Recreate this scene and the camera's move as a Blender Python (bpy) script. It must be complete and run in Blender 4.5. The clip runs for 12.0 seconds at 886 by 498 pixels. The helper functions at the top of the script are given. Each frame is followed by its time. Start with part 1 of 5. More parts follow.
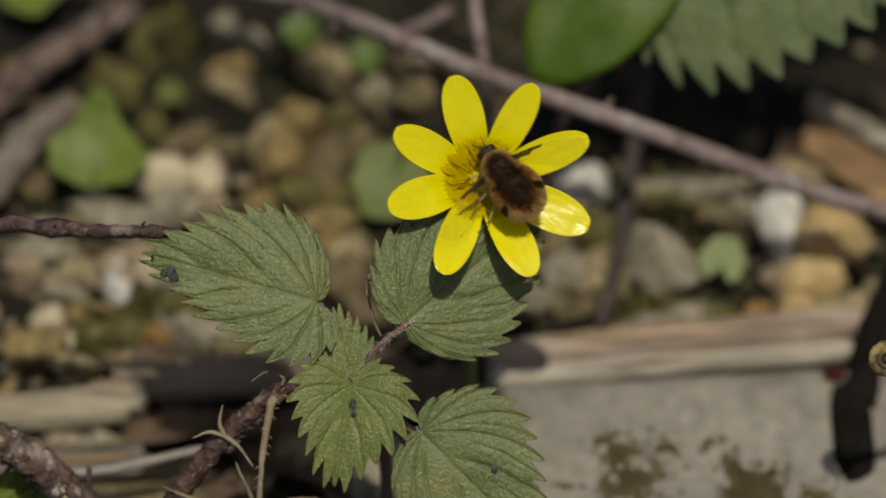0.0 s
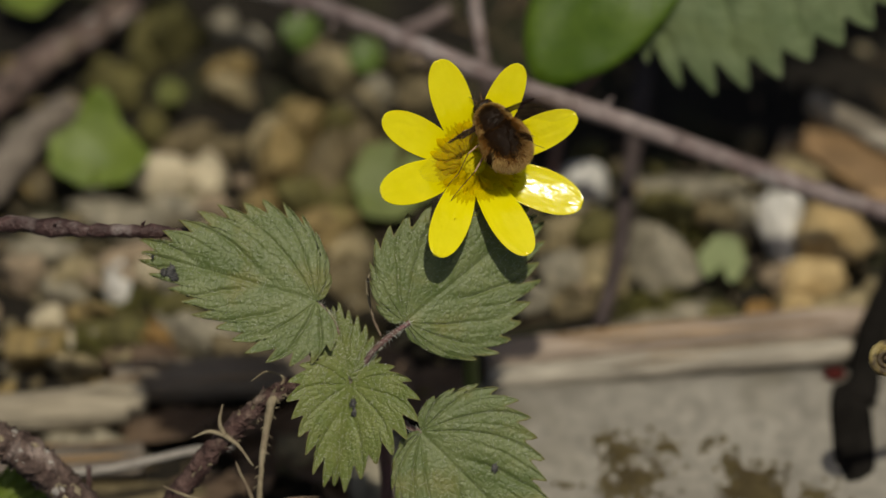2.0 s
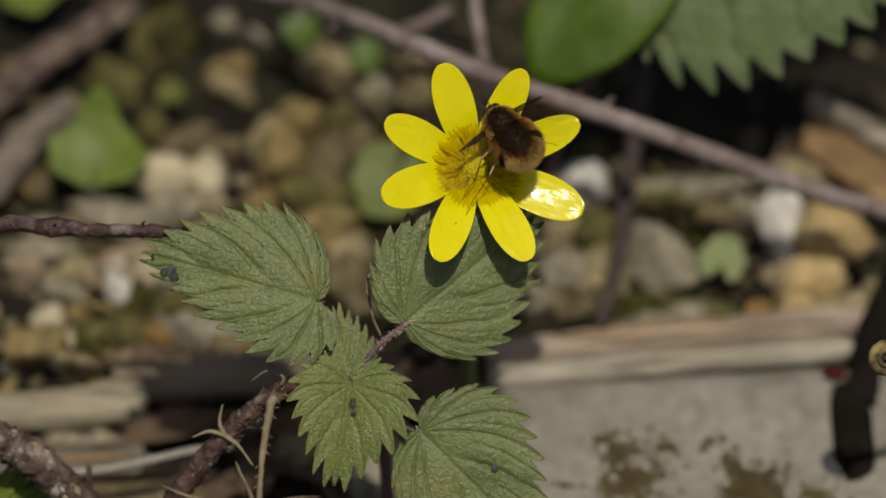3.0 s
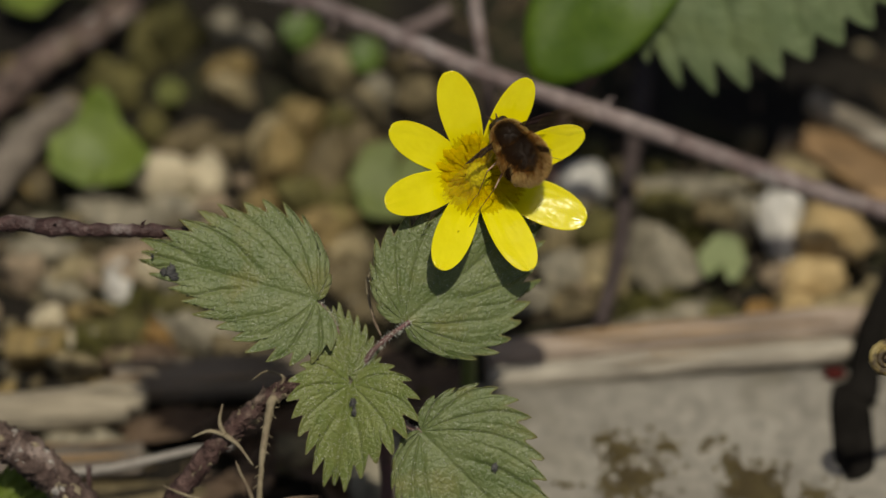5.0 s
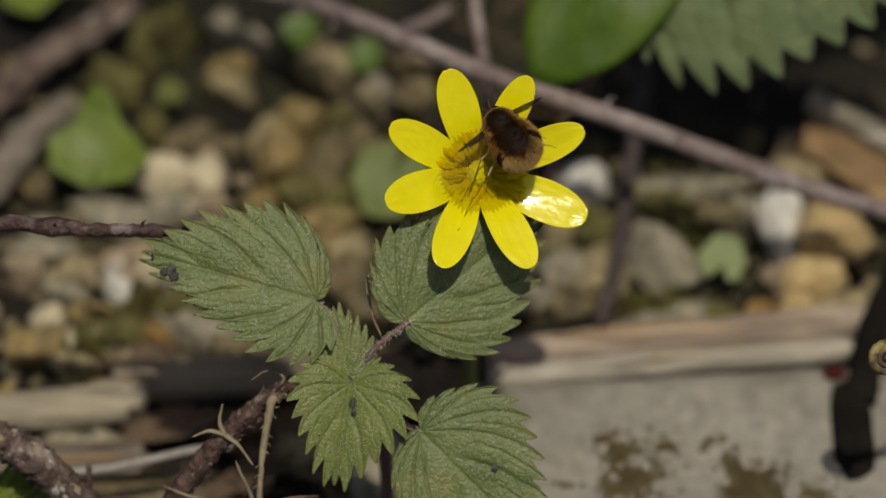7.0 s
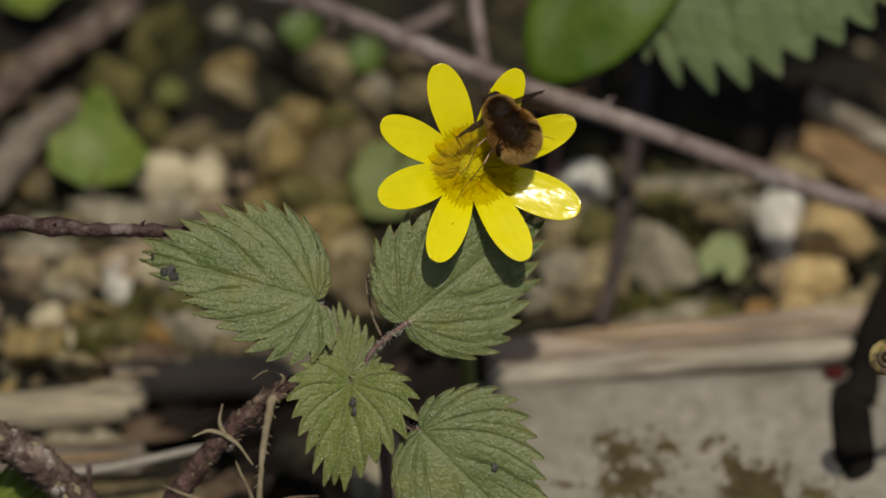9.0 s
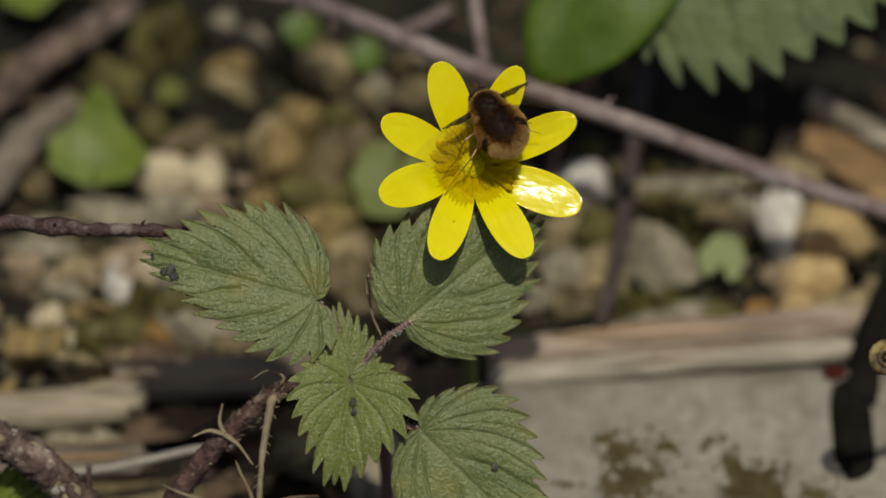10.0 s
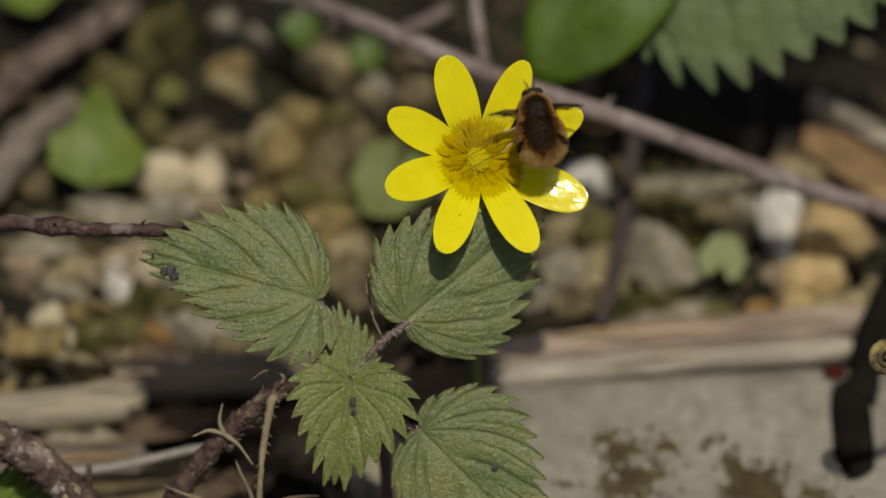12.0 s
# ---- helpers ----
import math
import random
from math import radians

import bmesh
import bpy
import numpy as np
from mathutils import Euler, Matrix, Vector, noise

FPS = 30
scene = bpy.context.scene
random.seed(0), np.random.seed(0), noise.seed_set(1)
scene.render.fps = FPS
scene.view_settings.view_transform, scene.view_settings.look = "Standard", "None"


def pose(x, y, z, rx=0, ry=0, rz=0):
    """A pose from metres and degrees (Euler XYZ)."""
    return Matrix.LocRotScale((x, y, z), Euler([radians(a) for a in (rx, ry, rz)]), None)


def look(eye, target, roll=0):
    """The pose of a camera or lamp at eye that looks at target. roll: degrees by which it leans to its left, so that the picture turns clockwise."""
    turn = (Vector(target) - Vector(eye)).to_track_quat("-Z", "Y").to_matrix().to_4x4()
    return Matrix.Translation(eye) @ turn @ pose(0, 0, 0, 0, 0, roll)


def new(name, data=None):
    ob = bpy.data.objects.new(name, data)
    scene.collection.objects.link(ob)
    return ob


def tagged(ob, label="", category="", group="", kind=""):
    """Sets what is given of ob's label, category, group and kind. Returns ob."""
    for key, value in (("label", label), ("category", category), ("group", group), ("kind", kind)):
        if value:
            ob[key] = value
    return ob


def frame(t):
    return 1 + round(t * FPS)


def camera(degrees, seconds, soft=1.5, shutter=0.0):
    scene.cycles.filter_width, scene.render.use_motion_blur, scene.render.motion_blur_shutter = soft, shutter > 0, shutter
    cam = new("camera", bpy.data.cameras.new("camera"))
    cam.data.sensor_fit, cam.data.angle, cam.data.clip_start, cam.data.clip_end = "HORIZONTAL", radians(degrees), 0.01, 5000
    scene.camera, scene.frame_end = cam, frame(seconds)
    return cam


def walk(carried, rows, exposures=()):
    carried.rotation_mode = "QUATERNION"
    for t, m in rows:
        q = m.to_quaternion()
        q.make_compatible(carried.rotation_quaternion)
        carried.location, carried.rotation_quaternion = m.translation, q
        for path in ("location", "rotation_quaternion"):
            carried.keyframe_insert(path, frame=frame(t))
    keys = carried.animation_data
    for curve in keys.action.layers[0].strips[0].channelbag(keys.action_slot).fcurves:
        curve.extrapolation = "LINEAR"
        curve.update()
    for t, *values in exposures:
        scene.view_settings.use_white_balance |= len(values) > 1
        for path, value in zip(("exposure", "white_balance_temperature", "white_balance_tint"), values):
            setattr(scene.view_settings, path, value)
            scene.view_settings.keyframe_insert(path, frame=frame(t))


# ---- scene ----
# Camera: a long lens on a still tripod, looking 55 degrees down at a flower.
MM = 0.001
PITCH = 55.0
FOCUS = 0.5709
AIM = Vector((0.0, 0.0, 0.049))
RIGHT = Vector((1, 0, 0))
AHEAD = Vector((0, math.cos(radians(PITCH)), -math.sin(radians(PITCH))))
RISE = Vector((0, math.sin(radians(PITCH)), math.cos(radians(PITCH))))
FACE = -AHEAD
EYE = AIM - AHEAD * FOCUS

cam = camera(12.0, 12.0, soft=1.5, shutter=0.5)
cam.data.dof.use_dof = True
cam.data.dof.focus_distance = FOCUS - 0.002
cam.data.dof.aperture_fstop = 7.6
walk(cam, [(t, look(EYE, AIM + RISE * sag * MM)) for t, sag in ((0, 0.1), (3, 0.0), (7, -0.05), (12, -0.11))], exposures=[(0, -0.42, 6950, 4), (12, -0.42, 6950, 4)])

# Daylight: high spring sun and clear sky.
SUN = (RIGHT * 0.1 + RISE * 0.44 + FACE * 0.89).normalized()
world = bpy.data.worlds.new("sky")
scene.world = world
world.use_nodes = True
wn = world.node_tree.nodes
sky = wn.new("ShaderNodeTexSky")
sky.sky_type, sky.sun_disc = "NISHITA", False
sky.air_density, sky.dust_density, sky.ozone_density = 0.7, 3.0, 0.6
sky.sun_elevation = math.asin(SUN.z)
sky.sun_rotation = math.atan2(SUN.x, SUN.y)
wn["Background"].inputs["Strength"].default_value = 0.078
world.node_tree.links.new(sky.outputs[0], wn["Background"].inputs[0])
sun = new("sun", bpy.data.lights.new("sun", "SUN"))
sun.data.energy, sun.data.angle, sun.data.color = 3.5, radians(0.55), (1.0, 0.95, 0.87)
sun.matrix_basis = look((0, 0, 1), Vector((0, 0, 1)) - SUN)


# ---- materials ----
def material(name, c1, c2, scale=200.0, rough=0.7, bump=0.3, fine=None, spec=0.3, c3=None, trans=0.0, island=0.0, sheen=0.0, detail_mix=0.35, bump_dist=0.0004, cells=0.0, contrast=(0.55, 1.25), stretch=1.0):
    """Two colours broken by broad noise, a third in stains, and fine grain with relief. Scale is per metre."""
    m = bpy.data.materials.new(name)
    m.use_nodes = True
    nt = m.node_tree
    n, link = nt.nodes, nt.links.new
    b = n["Principled BSDF"]
    co = n.new("ShaderNodeTexCoord").outputs["Object"]
    if stretch != 1.0:
        along = n.new("ShaderNodeMapping")
        along.inputs["Scale"].default_value = (stretch, 1, 1)
        link(co, along.inputs["Vector"])
        co = along.outputs["Vector"]

    def noise_tex(s, detail=4.0, roughness=0.6):
        t = n.new("ShaderNodeTexNoise")
        t.inputs["Scale"].default_value, t.inputs["Detail"].default_value, t.inputs["Roughness"].default_value = s, detail, roughness
        link(co, t.inputs["Vector"])
        return t.outputs["Fac"]

    def ramp(fac, a, z):
        r = n.new("ShaderNodeMapRange")
        r.inputs["From Min"].default_value, r.inputs["From Max"].default_value = a, z
        link(fac, r.inputs["Value"])
        return r.outputs["Result"]

    def mix(fac, a, z, kind="MIX"):
        x = n.new("ShaderNodeMix")
        x.data_type, x.blend_type = "RGBA", kind
        for socket, value in ((x.inputs["Factor"], fac), (x.inputs["A"], a), (x.inputs["B"], z)):
            if isinstance(value, bpy.types.NodeSocket):
                link(value, socket)
            elif isinstance(value, float):
                socket.default_value = value
            else:
                socket.default_value = (*value, 1)
        return x.outputs["Result"]

    colour = mix(ramp(noise_tex(scale), 0.35, 0.65), c1, c2)
    if c3:
        colour = mix(ramp(noise_tex(scale * 0.45, 3), 0.52, 0.64), colour, c3)
    grain = noise_tex(fine or scale * 8, 3, 0.7)
    dark = mix(ramp(grain, 0.3, 0.7), (contrast[0],) * 3, (contrast[1],) * 3)
    colour = mix(detail_mix, colour, mix(1.0, colour, dark, "MULTIPLY"))
    if island:
        g = n.new("ShaderNodeNewGeometry").outputs["Random Per Island"]
        hue = n.new("ShaderNodeHueSaturation")
        link(ramp_to(n, link, g, 1 - island, 1 + island), hue.inputs["Value"])
        link(colour, hue.inputs["Color"])
        colour = hue.outputs["Color"]
    link(colour, b.inputs["Base Color"])
    b.inputs["Roughness"].default_value = rough
    b.inputs["Specular IOR Level"].default_value = spec
    if sheen:
        b.inputs["Sheen Weight"].default_value = sheen
        b.inputs["Sheen Roughness"].default_value = 0.4
    height = grain
    if cells:
        cell = n.new("ShaderNodeTexVoronoi")
        cell.feature = "DISTANCE_TO_EDGE"
        cell.inputs["Scale"].default_value = cells
        link(co, cell.inputs["Vector"])
        dome = ramp(cell.outputs["Distance"], 0.0, 0.22)
        puff = n.new("ShaderNodeMath")
        puff.operation = "MULTIPLY_ADD"
        puff.inputs[1].default_value = 0.5
        link(dome, puff.inputs[0])
        link(grain, puff.inputs[2])
        height = puff.outputs[0]
        colour = mix(dome, mix(0.14, colour, c1), colour)
        link(colour, b.inputs["Base Color"])
    if bump:
        bp = n.new("ShaderNodeBump")
        bp.inputs["Strength"].default_value, bp.inputs["Distance"].default_value = bump, bump_dist
        link(height, bp.inputs["Height"])
        link(bp.outputs["Normal"], b.inputs["Normal"])
    if trans:
        add = n.new("ShaderNodeMixShader")
        add.inputs[0].default_value = trans
        tl = n.new("ShaderNodeBsdfTranslucent")
        link(colour, tl.inputs["Color"])
        link(b.outputs[0], add.inputs[1])
        link(tl.outputs[0], add.inputs[2])
        link(add.outputs[0], n["Material Output"].inputs["Surface"])
    return m


def ramp_to(n, link, fac, lo, hi):
    r = n.new("ShaderNodeMapRange")
    r.inputs["To Min"].default_value, r.inputs["To Max"].default_value = lo, hi
    link(fac, r.inputs["Value"])
    return r.outputs["Result"]


# soil darkened to near black: shade of the crevices between flints is in its colour
SHADED_SOIL = material("soil", (0.007, 0.005, 0.003), (0.017, 0.013, 0.008), 90, 0.9, 0.8, c3=(0.022, 0.021, 0.008), bump_dist=0.001)
NETTLE = material("nettle_leaf", (0.106, 0.142, 0.036), (0.18, 0.21, 0.075), 260, 0.44, 0.4, fine=2600, spec=0.5, trans=0.18, sheen=0.25, c3=(0.18, 0.185, 0.05), bump_dist=0.00024, cells=1350.0)
NETTLE_PALE = material("pale_nettle_leaf", (0.14, 0.185, 0.08), (0.21, 0.255, 0.125), 160, 0.5, 0.4, fine=900, spec=0.4, trans=0.2, sheen=0.25, c3=(0.17, 0.21, 0.09))
MARGIN = material("leaf_margin", (0.17, 0.15, 0.05), (0.2, 0.21, 0.07), 500, 0.6, 0.2, trans=0.2)
NETTLE_YOUNG = material("young_nettle_leaf", (0.13, 0.168, 0.03), (0.2, 0.225, 0.056), 260, 0.44, 0.4, fine=2600, spec=0.5, trans=0.18, sheen=0.2, bump_dist=0.00026, c3=(0.18, 0.2, 0.05), cells=1450.0)
HAIR = material("nettle_hair", (0.7, 0.7, 0.6), (0.8, 0.8, 0.72), 300, 0.3, 0.0, trans=0.3)
BLEMISH = material("leaf_blemish", (0.035, 0.033, 0.033), (0.11, 0.105, 0.1), 900, 0.8, 0.5)
STEM_RED = material("nettle_stem", (0.2, 0.1, 0.1), (0.16, 0.1, 0.08), 500, 0.6, 0.4)
BRAMBLE = material("bramble_bark", (0.15, 0.104, 0.098), (0.3, 0.243, 0.23), 150, 0.55, 0.7, fine=420, c3=(0.46, 0.41, 0.395), detail_mix=0.8, bump_dist=0.0008)
# the pale c3 spots paint the white highlights of the knobbly twig
BRAMBLE_DARK = material("dark_bramble_bark", (0.045, 0.023, 0.021), (0.095, 0.055, 0.05), 420, 0.5, 0.8, fine=1000, c3=(0.24, 0.195, 0.18), detail_mix=0.8, bump_dist=0.0008)
BARK = material("old_bark", (0.06, 0.036, 0.03), (0.14, 0.095, 0.078), 460, 0.8, 1.0, fine=1100, c3=(0.3, 0.23, 0.2), bump_dist=0.0008, detail_mix=0.9)
RED_BARK = material("red_bark", (0.055, 0.026, 0.023), (0.13, 0.078, 0.066), 420, 0.75, 1.0, fine=900, c3=(0.26, 0.2, 0.15), bump_dist=0.0012, detail_mix=1.0)
DULL_STEM = material("dull_dead_stem", (0.04, 0.028, 0.026), (0.075, 0.054, 0.05), 260, 0.7, 0.6)
BRANCH = material("grey_brown_branch", (0.06, 0.038, 0.03), (0.19, 0.135, 0.115), 170, 0.8, 1.0, fine=380, c3=(0.34, 0.25, 0.22), bump_dist=0.001, detail_mix=0.9, contrast=(0.35, 1.5))
LICHEN = material("grey_lichen", (0.3, 0.27, 0.24), (0.42, 0.38, 0.34), 900, 0.9, 0.6)
STRAW = material("dry_straw", (0.27, 0.225, 0.16), (0.37, 0.315, 0.235), 80, 0.7, 0.3, detail_mix=0.9, contrast=(0.45, 1.35), stretch=0.1, fine=700)
DRY_STALK = material("dry_stalk", (0.19, 0.15, 0.09), (0.28, 0.23, 0.15), 300, 0.7, 0.4, c3=(0.15, 0.1, 0.07))
OLD_WOOD = material("old_wood", (0.16, 0.128, 0.094), (0.23, 0.185, 0.14), 120, 0.85, 0.5, detail_mix=0.9, contrast=(0.45, 1.35), stretch=0.1, fine=700)
# greyer copy of the reed colour, darkened for the shade the reed lies in
SHADED_GREY_REED = material("shaded_grey_reed", (0.135, 0.108, 0.086), (0.19, 0.158, 0.128), 60, 0.8, 0.5, detail_mix=0.9, contrast=(0.45, 1.35), stretch=0.1, fine=700)
REED = material("dry_reed", (0.29, 0.22, 0.17), (0.36, 0.285, 0.225), 160, 0.75, 0.4, c3=(0.24, 0.17, 0.125), detail_mix=0.9, contrast=(0.45, 1.35), stretch=0.1, fine=700)
PALE_REED = material("pale_reed", (0.33, 0.285, 0.225), (0.4, 0.355, 0.29), 160, 0.75, 0.4, c3=(0.27, 0.225, 0.17), detail_mix=0.9, contrast=(0.45, 1.35), stretch=0.1, fine=700)
GREEN_LEAF = material("celandine_leaf", (0.12, 0.17, 0.018), (0.18, 0.235, 0.035), 120, 0.45, 0.3, trans=0.25, spec=0.3)
GREEN_PALE = material("pale_green_leaf", (0.25, 0.29, 0.13), (0.31, 0.35, 0.17), 120, 0.6, 0.3, trans=0.25, spec=0.2)
GREEN_DEEP = material("deep_green_leaf", (0.065, 0.12, 0.008), (0.115, 0.18, 0.018), 120, 0.4, 0.3, trans=0.3, spec=0.3)
GREEN_OLIVE = material("olive_green_leaf", (0.11, 0.12, 0.02), (0.15, 0.155, 0.035), 200, 0.6, 0.3, trans=0.2)
GREEN_DULL = material("dull_green_leaf", (0.12, 0.15, 0.032), (0.165, 0.195, 0.05), 90, 0.5, 0.3, trans=0.2, spec=0.3)
BROWN_REED = material("brown_reed", (0.24, 0.145, 0.07), (0.31, 0.2, 0.1), 160, 0.75, 0.4, c3=(0.17, 0.1, 0.05), detail_mix=0.9, contrast=(0.45, 1.35), stretch=0.1, fine=700)
BROWN_LEAF = material("brown_leaf", (0.1, 0.065, 0.042), (0.155, 0.105, 0.068), 90, 0.75, 0.5)
SLAB = material("slab_stone", (0.195, 0.175, 0.145), (0.275, 0.25, 0.21), 55, 0.85, 0.6, c3=(0.155, 0.135, 0.098), fine=420, detail_mix=0.6)
MOSS = material("moss", (0.085, 0.08, 0.018), (0.125, 0.115, 0.03), 200, 0.95, 1.0, bump_dist=0.001)
BROWN_MOSS = material("brown_moss", (0.085, 0.062, 0.026), (0.13, 0.1, 0.042), 200, 0.95, 1.0, bump_dist=0.001)
# near-black colour for the solid piece that imitates a shadow on the slab
SLAB_SHADOW = material("slab_shadow", (0.008, 0.007, 0.006), (0.016, 0.014, 0.012), 200, 0.95, 0.8, spec=0.02)
RED = material("red_berry", (0.075, 0.012, 0.01), (0.055, 0.01, 0.008), 200, 0.7, 0.1, spec=0.1)
SHELL = material("shell", (0.24, 0.17, 0.05), (0.33, 0.26, 0.11), 500, 0.5, 0.4, c3=(0.06, 0.04, 0.02))
STONES = {
    "white": material("white_flint", (0.54, 0.5, 0.45), (0.66, 0.63, 0.58), 150, 0.7, 0.3, fine=330, detail_mix=0.6, contrast=(0.5, 1.25)),
    "cream": material("cream_flint", (0.5, 0.42, 0.28), (0.6, 0.51, 0.36), 120, 0.7, 0.3, fine=330, detail_mix=0.7, contrast=(0.4, 1.3)),
    "tan": material("tan_flint", (0.240, 0.19, 0.102), (0.304, 0.245, 0.142), 120, 0.75, 0.4, fine=330, detail_mix=0.9, contrast=(0.3, 1.5), c3=(0.22, 0.17, 0.064)),
    "ochre": material("ochre_flint", (0.17, 0.12, 0.046), (0.3, 0.215, 0.092), 200, 0.75, 0.4, fine=330, detail_mix=0.9, contrast=(0.3, 1.5), c3=(0.13, 0.13, 0.028)),
    "grey": material("grey_flint", (0.215, 0.187, 0.134), (0.285, 0.25, 0.184), 100, 0.75, 0.4, fine=330, detail_mix=0.9, contrast=(0.3, 1.5), c3=(0.18, 0.16, 0.088)),
    "brown": material("brown_flint", (0.128, 0.098, 0.051), (0.173, 0.135, 0.075), 100, 0.8, 0.5, fine=330, detail_mix=0.9, contrast=(0.3, 1.5), c3=(0.12, 0.1, 0.036)),
    # mossy olive, darkened to hold the shade over the far left stones
    "olive": material("shaded_mossy_flint", (0.088, 0.078, 0.024), (0.125, 0.108, 0.038), 100, 0.85, 0.6, fine=330, detail_mix=0.9, contrast=(0.3, 1.5), c3=(0.11, 0.11, 0.020)),
    "pink": material("pinkish_flint", (0.27, 0.2, 0.132), (0.34, 0.26, 0.176), 100, 0.75, 0.4, fine=330, detail_mix=0.9, contrast=(0.3, 1.5)),
    "orange": material("orange_flint", (0.22, 0.12, 0.036), (0.28, 0.17, 0.060), 120, 0.75, 0.4, fine=330, detail_mix=0.9, contrast=(0.3, 1.5)),
    "amber": material("amber_flint", (0.42, 0.29, 0.13), (0.5, 0.37, 0.19), 120, 0.75, 0.4, fine=330, detail_mix=0.6, c3=(0.36, 0.23, 0.09)),
}
GRAVEL = material("gravel", (0.1, 0.08, 0.045), (0.18, 0.15, 0.095), 120, 0.85, 0.5, island=0.6)
LITTER = material("leaf_litter", (0.1, 0.07, 0.04), (0.16, 0.12, 0.07), 150, 0.85, 0.5, island=0.5)

# Petal: glossy sheet, matt towards its base with a ragged border.
PETAL = material("petal", (0.79, 0.69, 0.006), (0.83, 0.735, 0.012), 300, 0.18, 0.35, fine=230, spec=0.5, trans=0.15, detail_mix=0.06, bump_dist=0.0003)
PETAL_BASE = material("petal_base", (0.62, 0.48, 0.003), (0.68, 0.55, 0.005), 500, 0.85, 0.0, spec=0.05, trans=0.3)
ANTHER = material("anther", (0.85, 0.7, 0.006), (0.9, 0.77, 0.012), 900, 0.8, 0.0, spec=0.05, trans=0.74, detail_mix=0.15)
CARPEL = material("carpel", (0.7, 0.58, 0.01), (0.76, 0.64, 0.02), 900, 0.8, 0.0, spec=0.05, trans=0.35, detail_mix=0.15)
SEPAL = material("sepal", (0.45, 0.46, 0.12), (0.55, 0.54, 0.2), 300, 0.6, 0.3, trans=0.2)
FLOWER_STEM = material("flower_stem", (0.1, 0.14, 0.03), (0.16, 0.13, 0.06), 200, 0.55, 0.2)

SKIN = material("dark_cuticle", (0.014, 0.008, 0.005), (0.03, 0.017, 0.01), 900, 0.45, 0.3)
FUR_DARK = material("dark_fur", (0.024, 0.011, 0.0045), (0.042, 0.019, 0.007), 900, 0.5, 0.0, spec=0.12)
FUR_RUST = material("rust_fur", (0.24, 0.092, 0.016), (0.34, 0.142, 0.028), 900, 0.5, 0.0, trans=0.25, spec=0.1)
FUR_GOLD = material("golden_fur", (0.66, 0.44, 0.17), (0.78, 0.57, 0.26), 900, 0.5, 0.0, trans=0.35, spec=0.1)
FUR_PALE = material("pale_fur", (0.41, 0.255, 0.066), (0.51, 0.335, 0.1), 900, 0.5, 0.0, trans=0.35, spec=0.1)
LEG = material("fly_leg", (0.075, 0.035, 0.015), (0.12, 0.06, 0.028), 900, 0.5, 0.0)
THIGH = material("fly_thigh", (0.36, 0.21, 0.13), (0.46, 0.29, 0.19), 900, 0.5, 0.0)
EYE_DARK = material("fly_eye", (0.02, 0.011, 0.008), (0.03, 0.015, 0.01), 900, 0.25, 0.0)


def wing_material(name, colour, clear):
    m = bpy.data.materials.new(name)
    m.use_nodes = True
    n, link = m.node_tree.nodes, m.node_tree.links.new
    b = n["Principled BSDF"]
    b.inputs["Base Color"].default_value = (*colour, 1)
    b.inputs["Roughness"].default_value = 0.6
    b.inputs["Specular IOR Level"].default_value = 0.08
    mixer, tr = n.new("ShaderNodeMixShader"), n.new("ShaderNodeBsdfTransparent")
    nz = n.new("ShaderNodeTexNoise")
    nz.inputs["Scale"].default_value = 700
    link(n.new("ShaderNodeTexCoord").outputs["Object"], nz.inputs["Vector"])
    link(ramp_to(n, link, nz.outputs["Fac"], clear - 0.12, clear + 0.08), mixer.inputs[0])
    link(b.outputs[0], mixer.inputs[1])
    link(tr.outputs[0], mixer.inputs[2])
    link(mixer.outputs[0], n["Material Output"].inputs["Surface"])
    return m


WING_DARK = wing_material("wing_brown_band", (0.02, 0.01, 0.008), 0.1)
WING_CLEAR = wing_material("wing_clear", (0.16, 0.1, 0.04), 0.9)


# ---- building helpers ----
def spot(u, v, back):
    """A place from millimetres across and up the sloping sheet of sharp focus, and behind it."""
    return AIM + (RIGHT * u + RISE * v + AHEAD * back) * MM


ORIGIN = {}


def thing(name, at, label, category, group=""):
    ob = new(name)
    ob.empty_display_size = 0.002
    ob.location = at
    ORIGIN[ob] = Vector(at)
    return tagged(ob, label, category, group)


def finish(name, bm, mats, smooth=True):
    me = bpy.data.meshes.new(name)
    bm.to_mesh(me)
    bm.free()
    for m in mats if isinstance(mats, (list, tuple)) else [mats]:
        me.materials.append(m)
    if smooth:
        me.shade_smooth()
    return me


def part(name, bm, mats, parent, label="", smooth=True):
    """Links a bmesh, given in world places, as one mesh under a thing or a part."""
    origin = ORIGIN[parent]
    bmesh.ops.translate(bm, verts=bm.verts, vec=-origin)
    ob = new(name, finish(name, bm, mats, smooth))
    ob.parent = parent
    ORIGIN[ob] = origin
    return tagged(ob, label)


def solo(name, bm, mats, label, category, group="", kind="", smooth=True):
    """A thing that is one mesh; its origin goes to the middle of its foot."""
    pts = np.array([v.co for v in bm.verts])
    mid = Vector((*(0.5 * (pts.min(0) + pts.max(0)))[:2], pts[:, 2].min()))
    bmesh.ops.translate(bm, verts=bm.verts, vec=-mid)
    ob = new(name, finish(name, bm, mats, smooth))
    ob.location = mid
    return tagged(ob, label, category, group, kind)


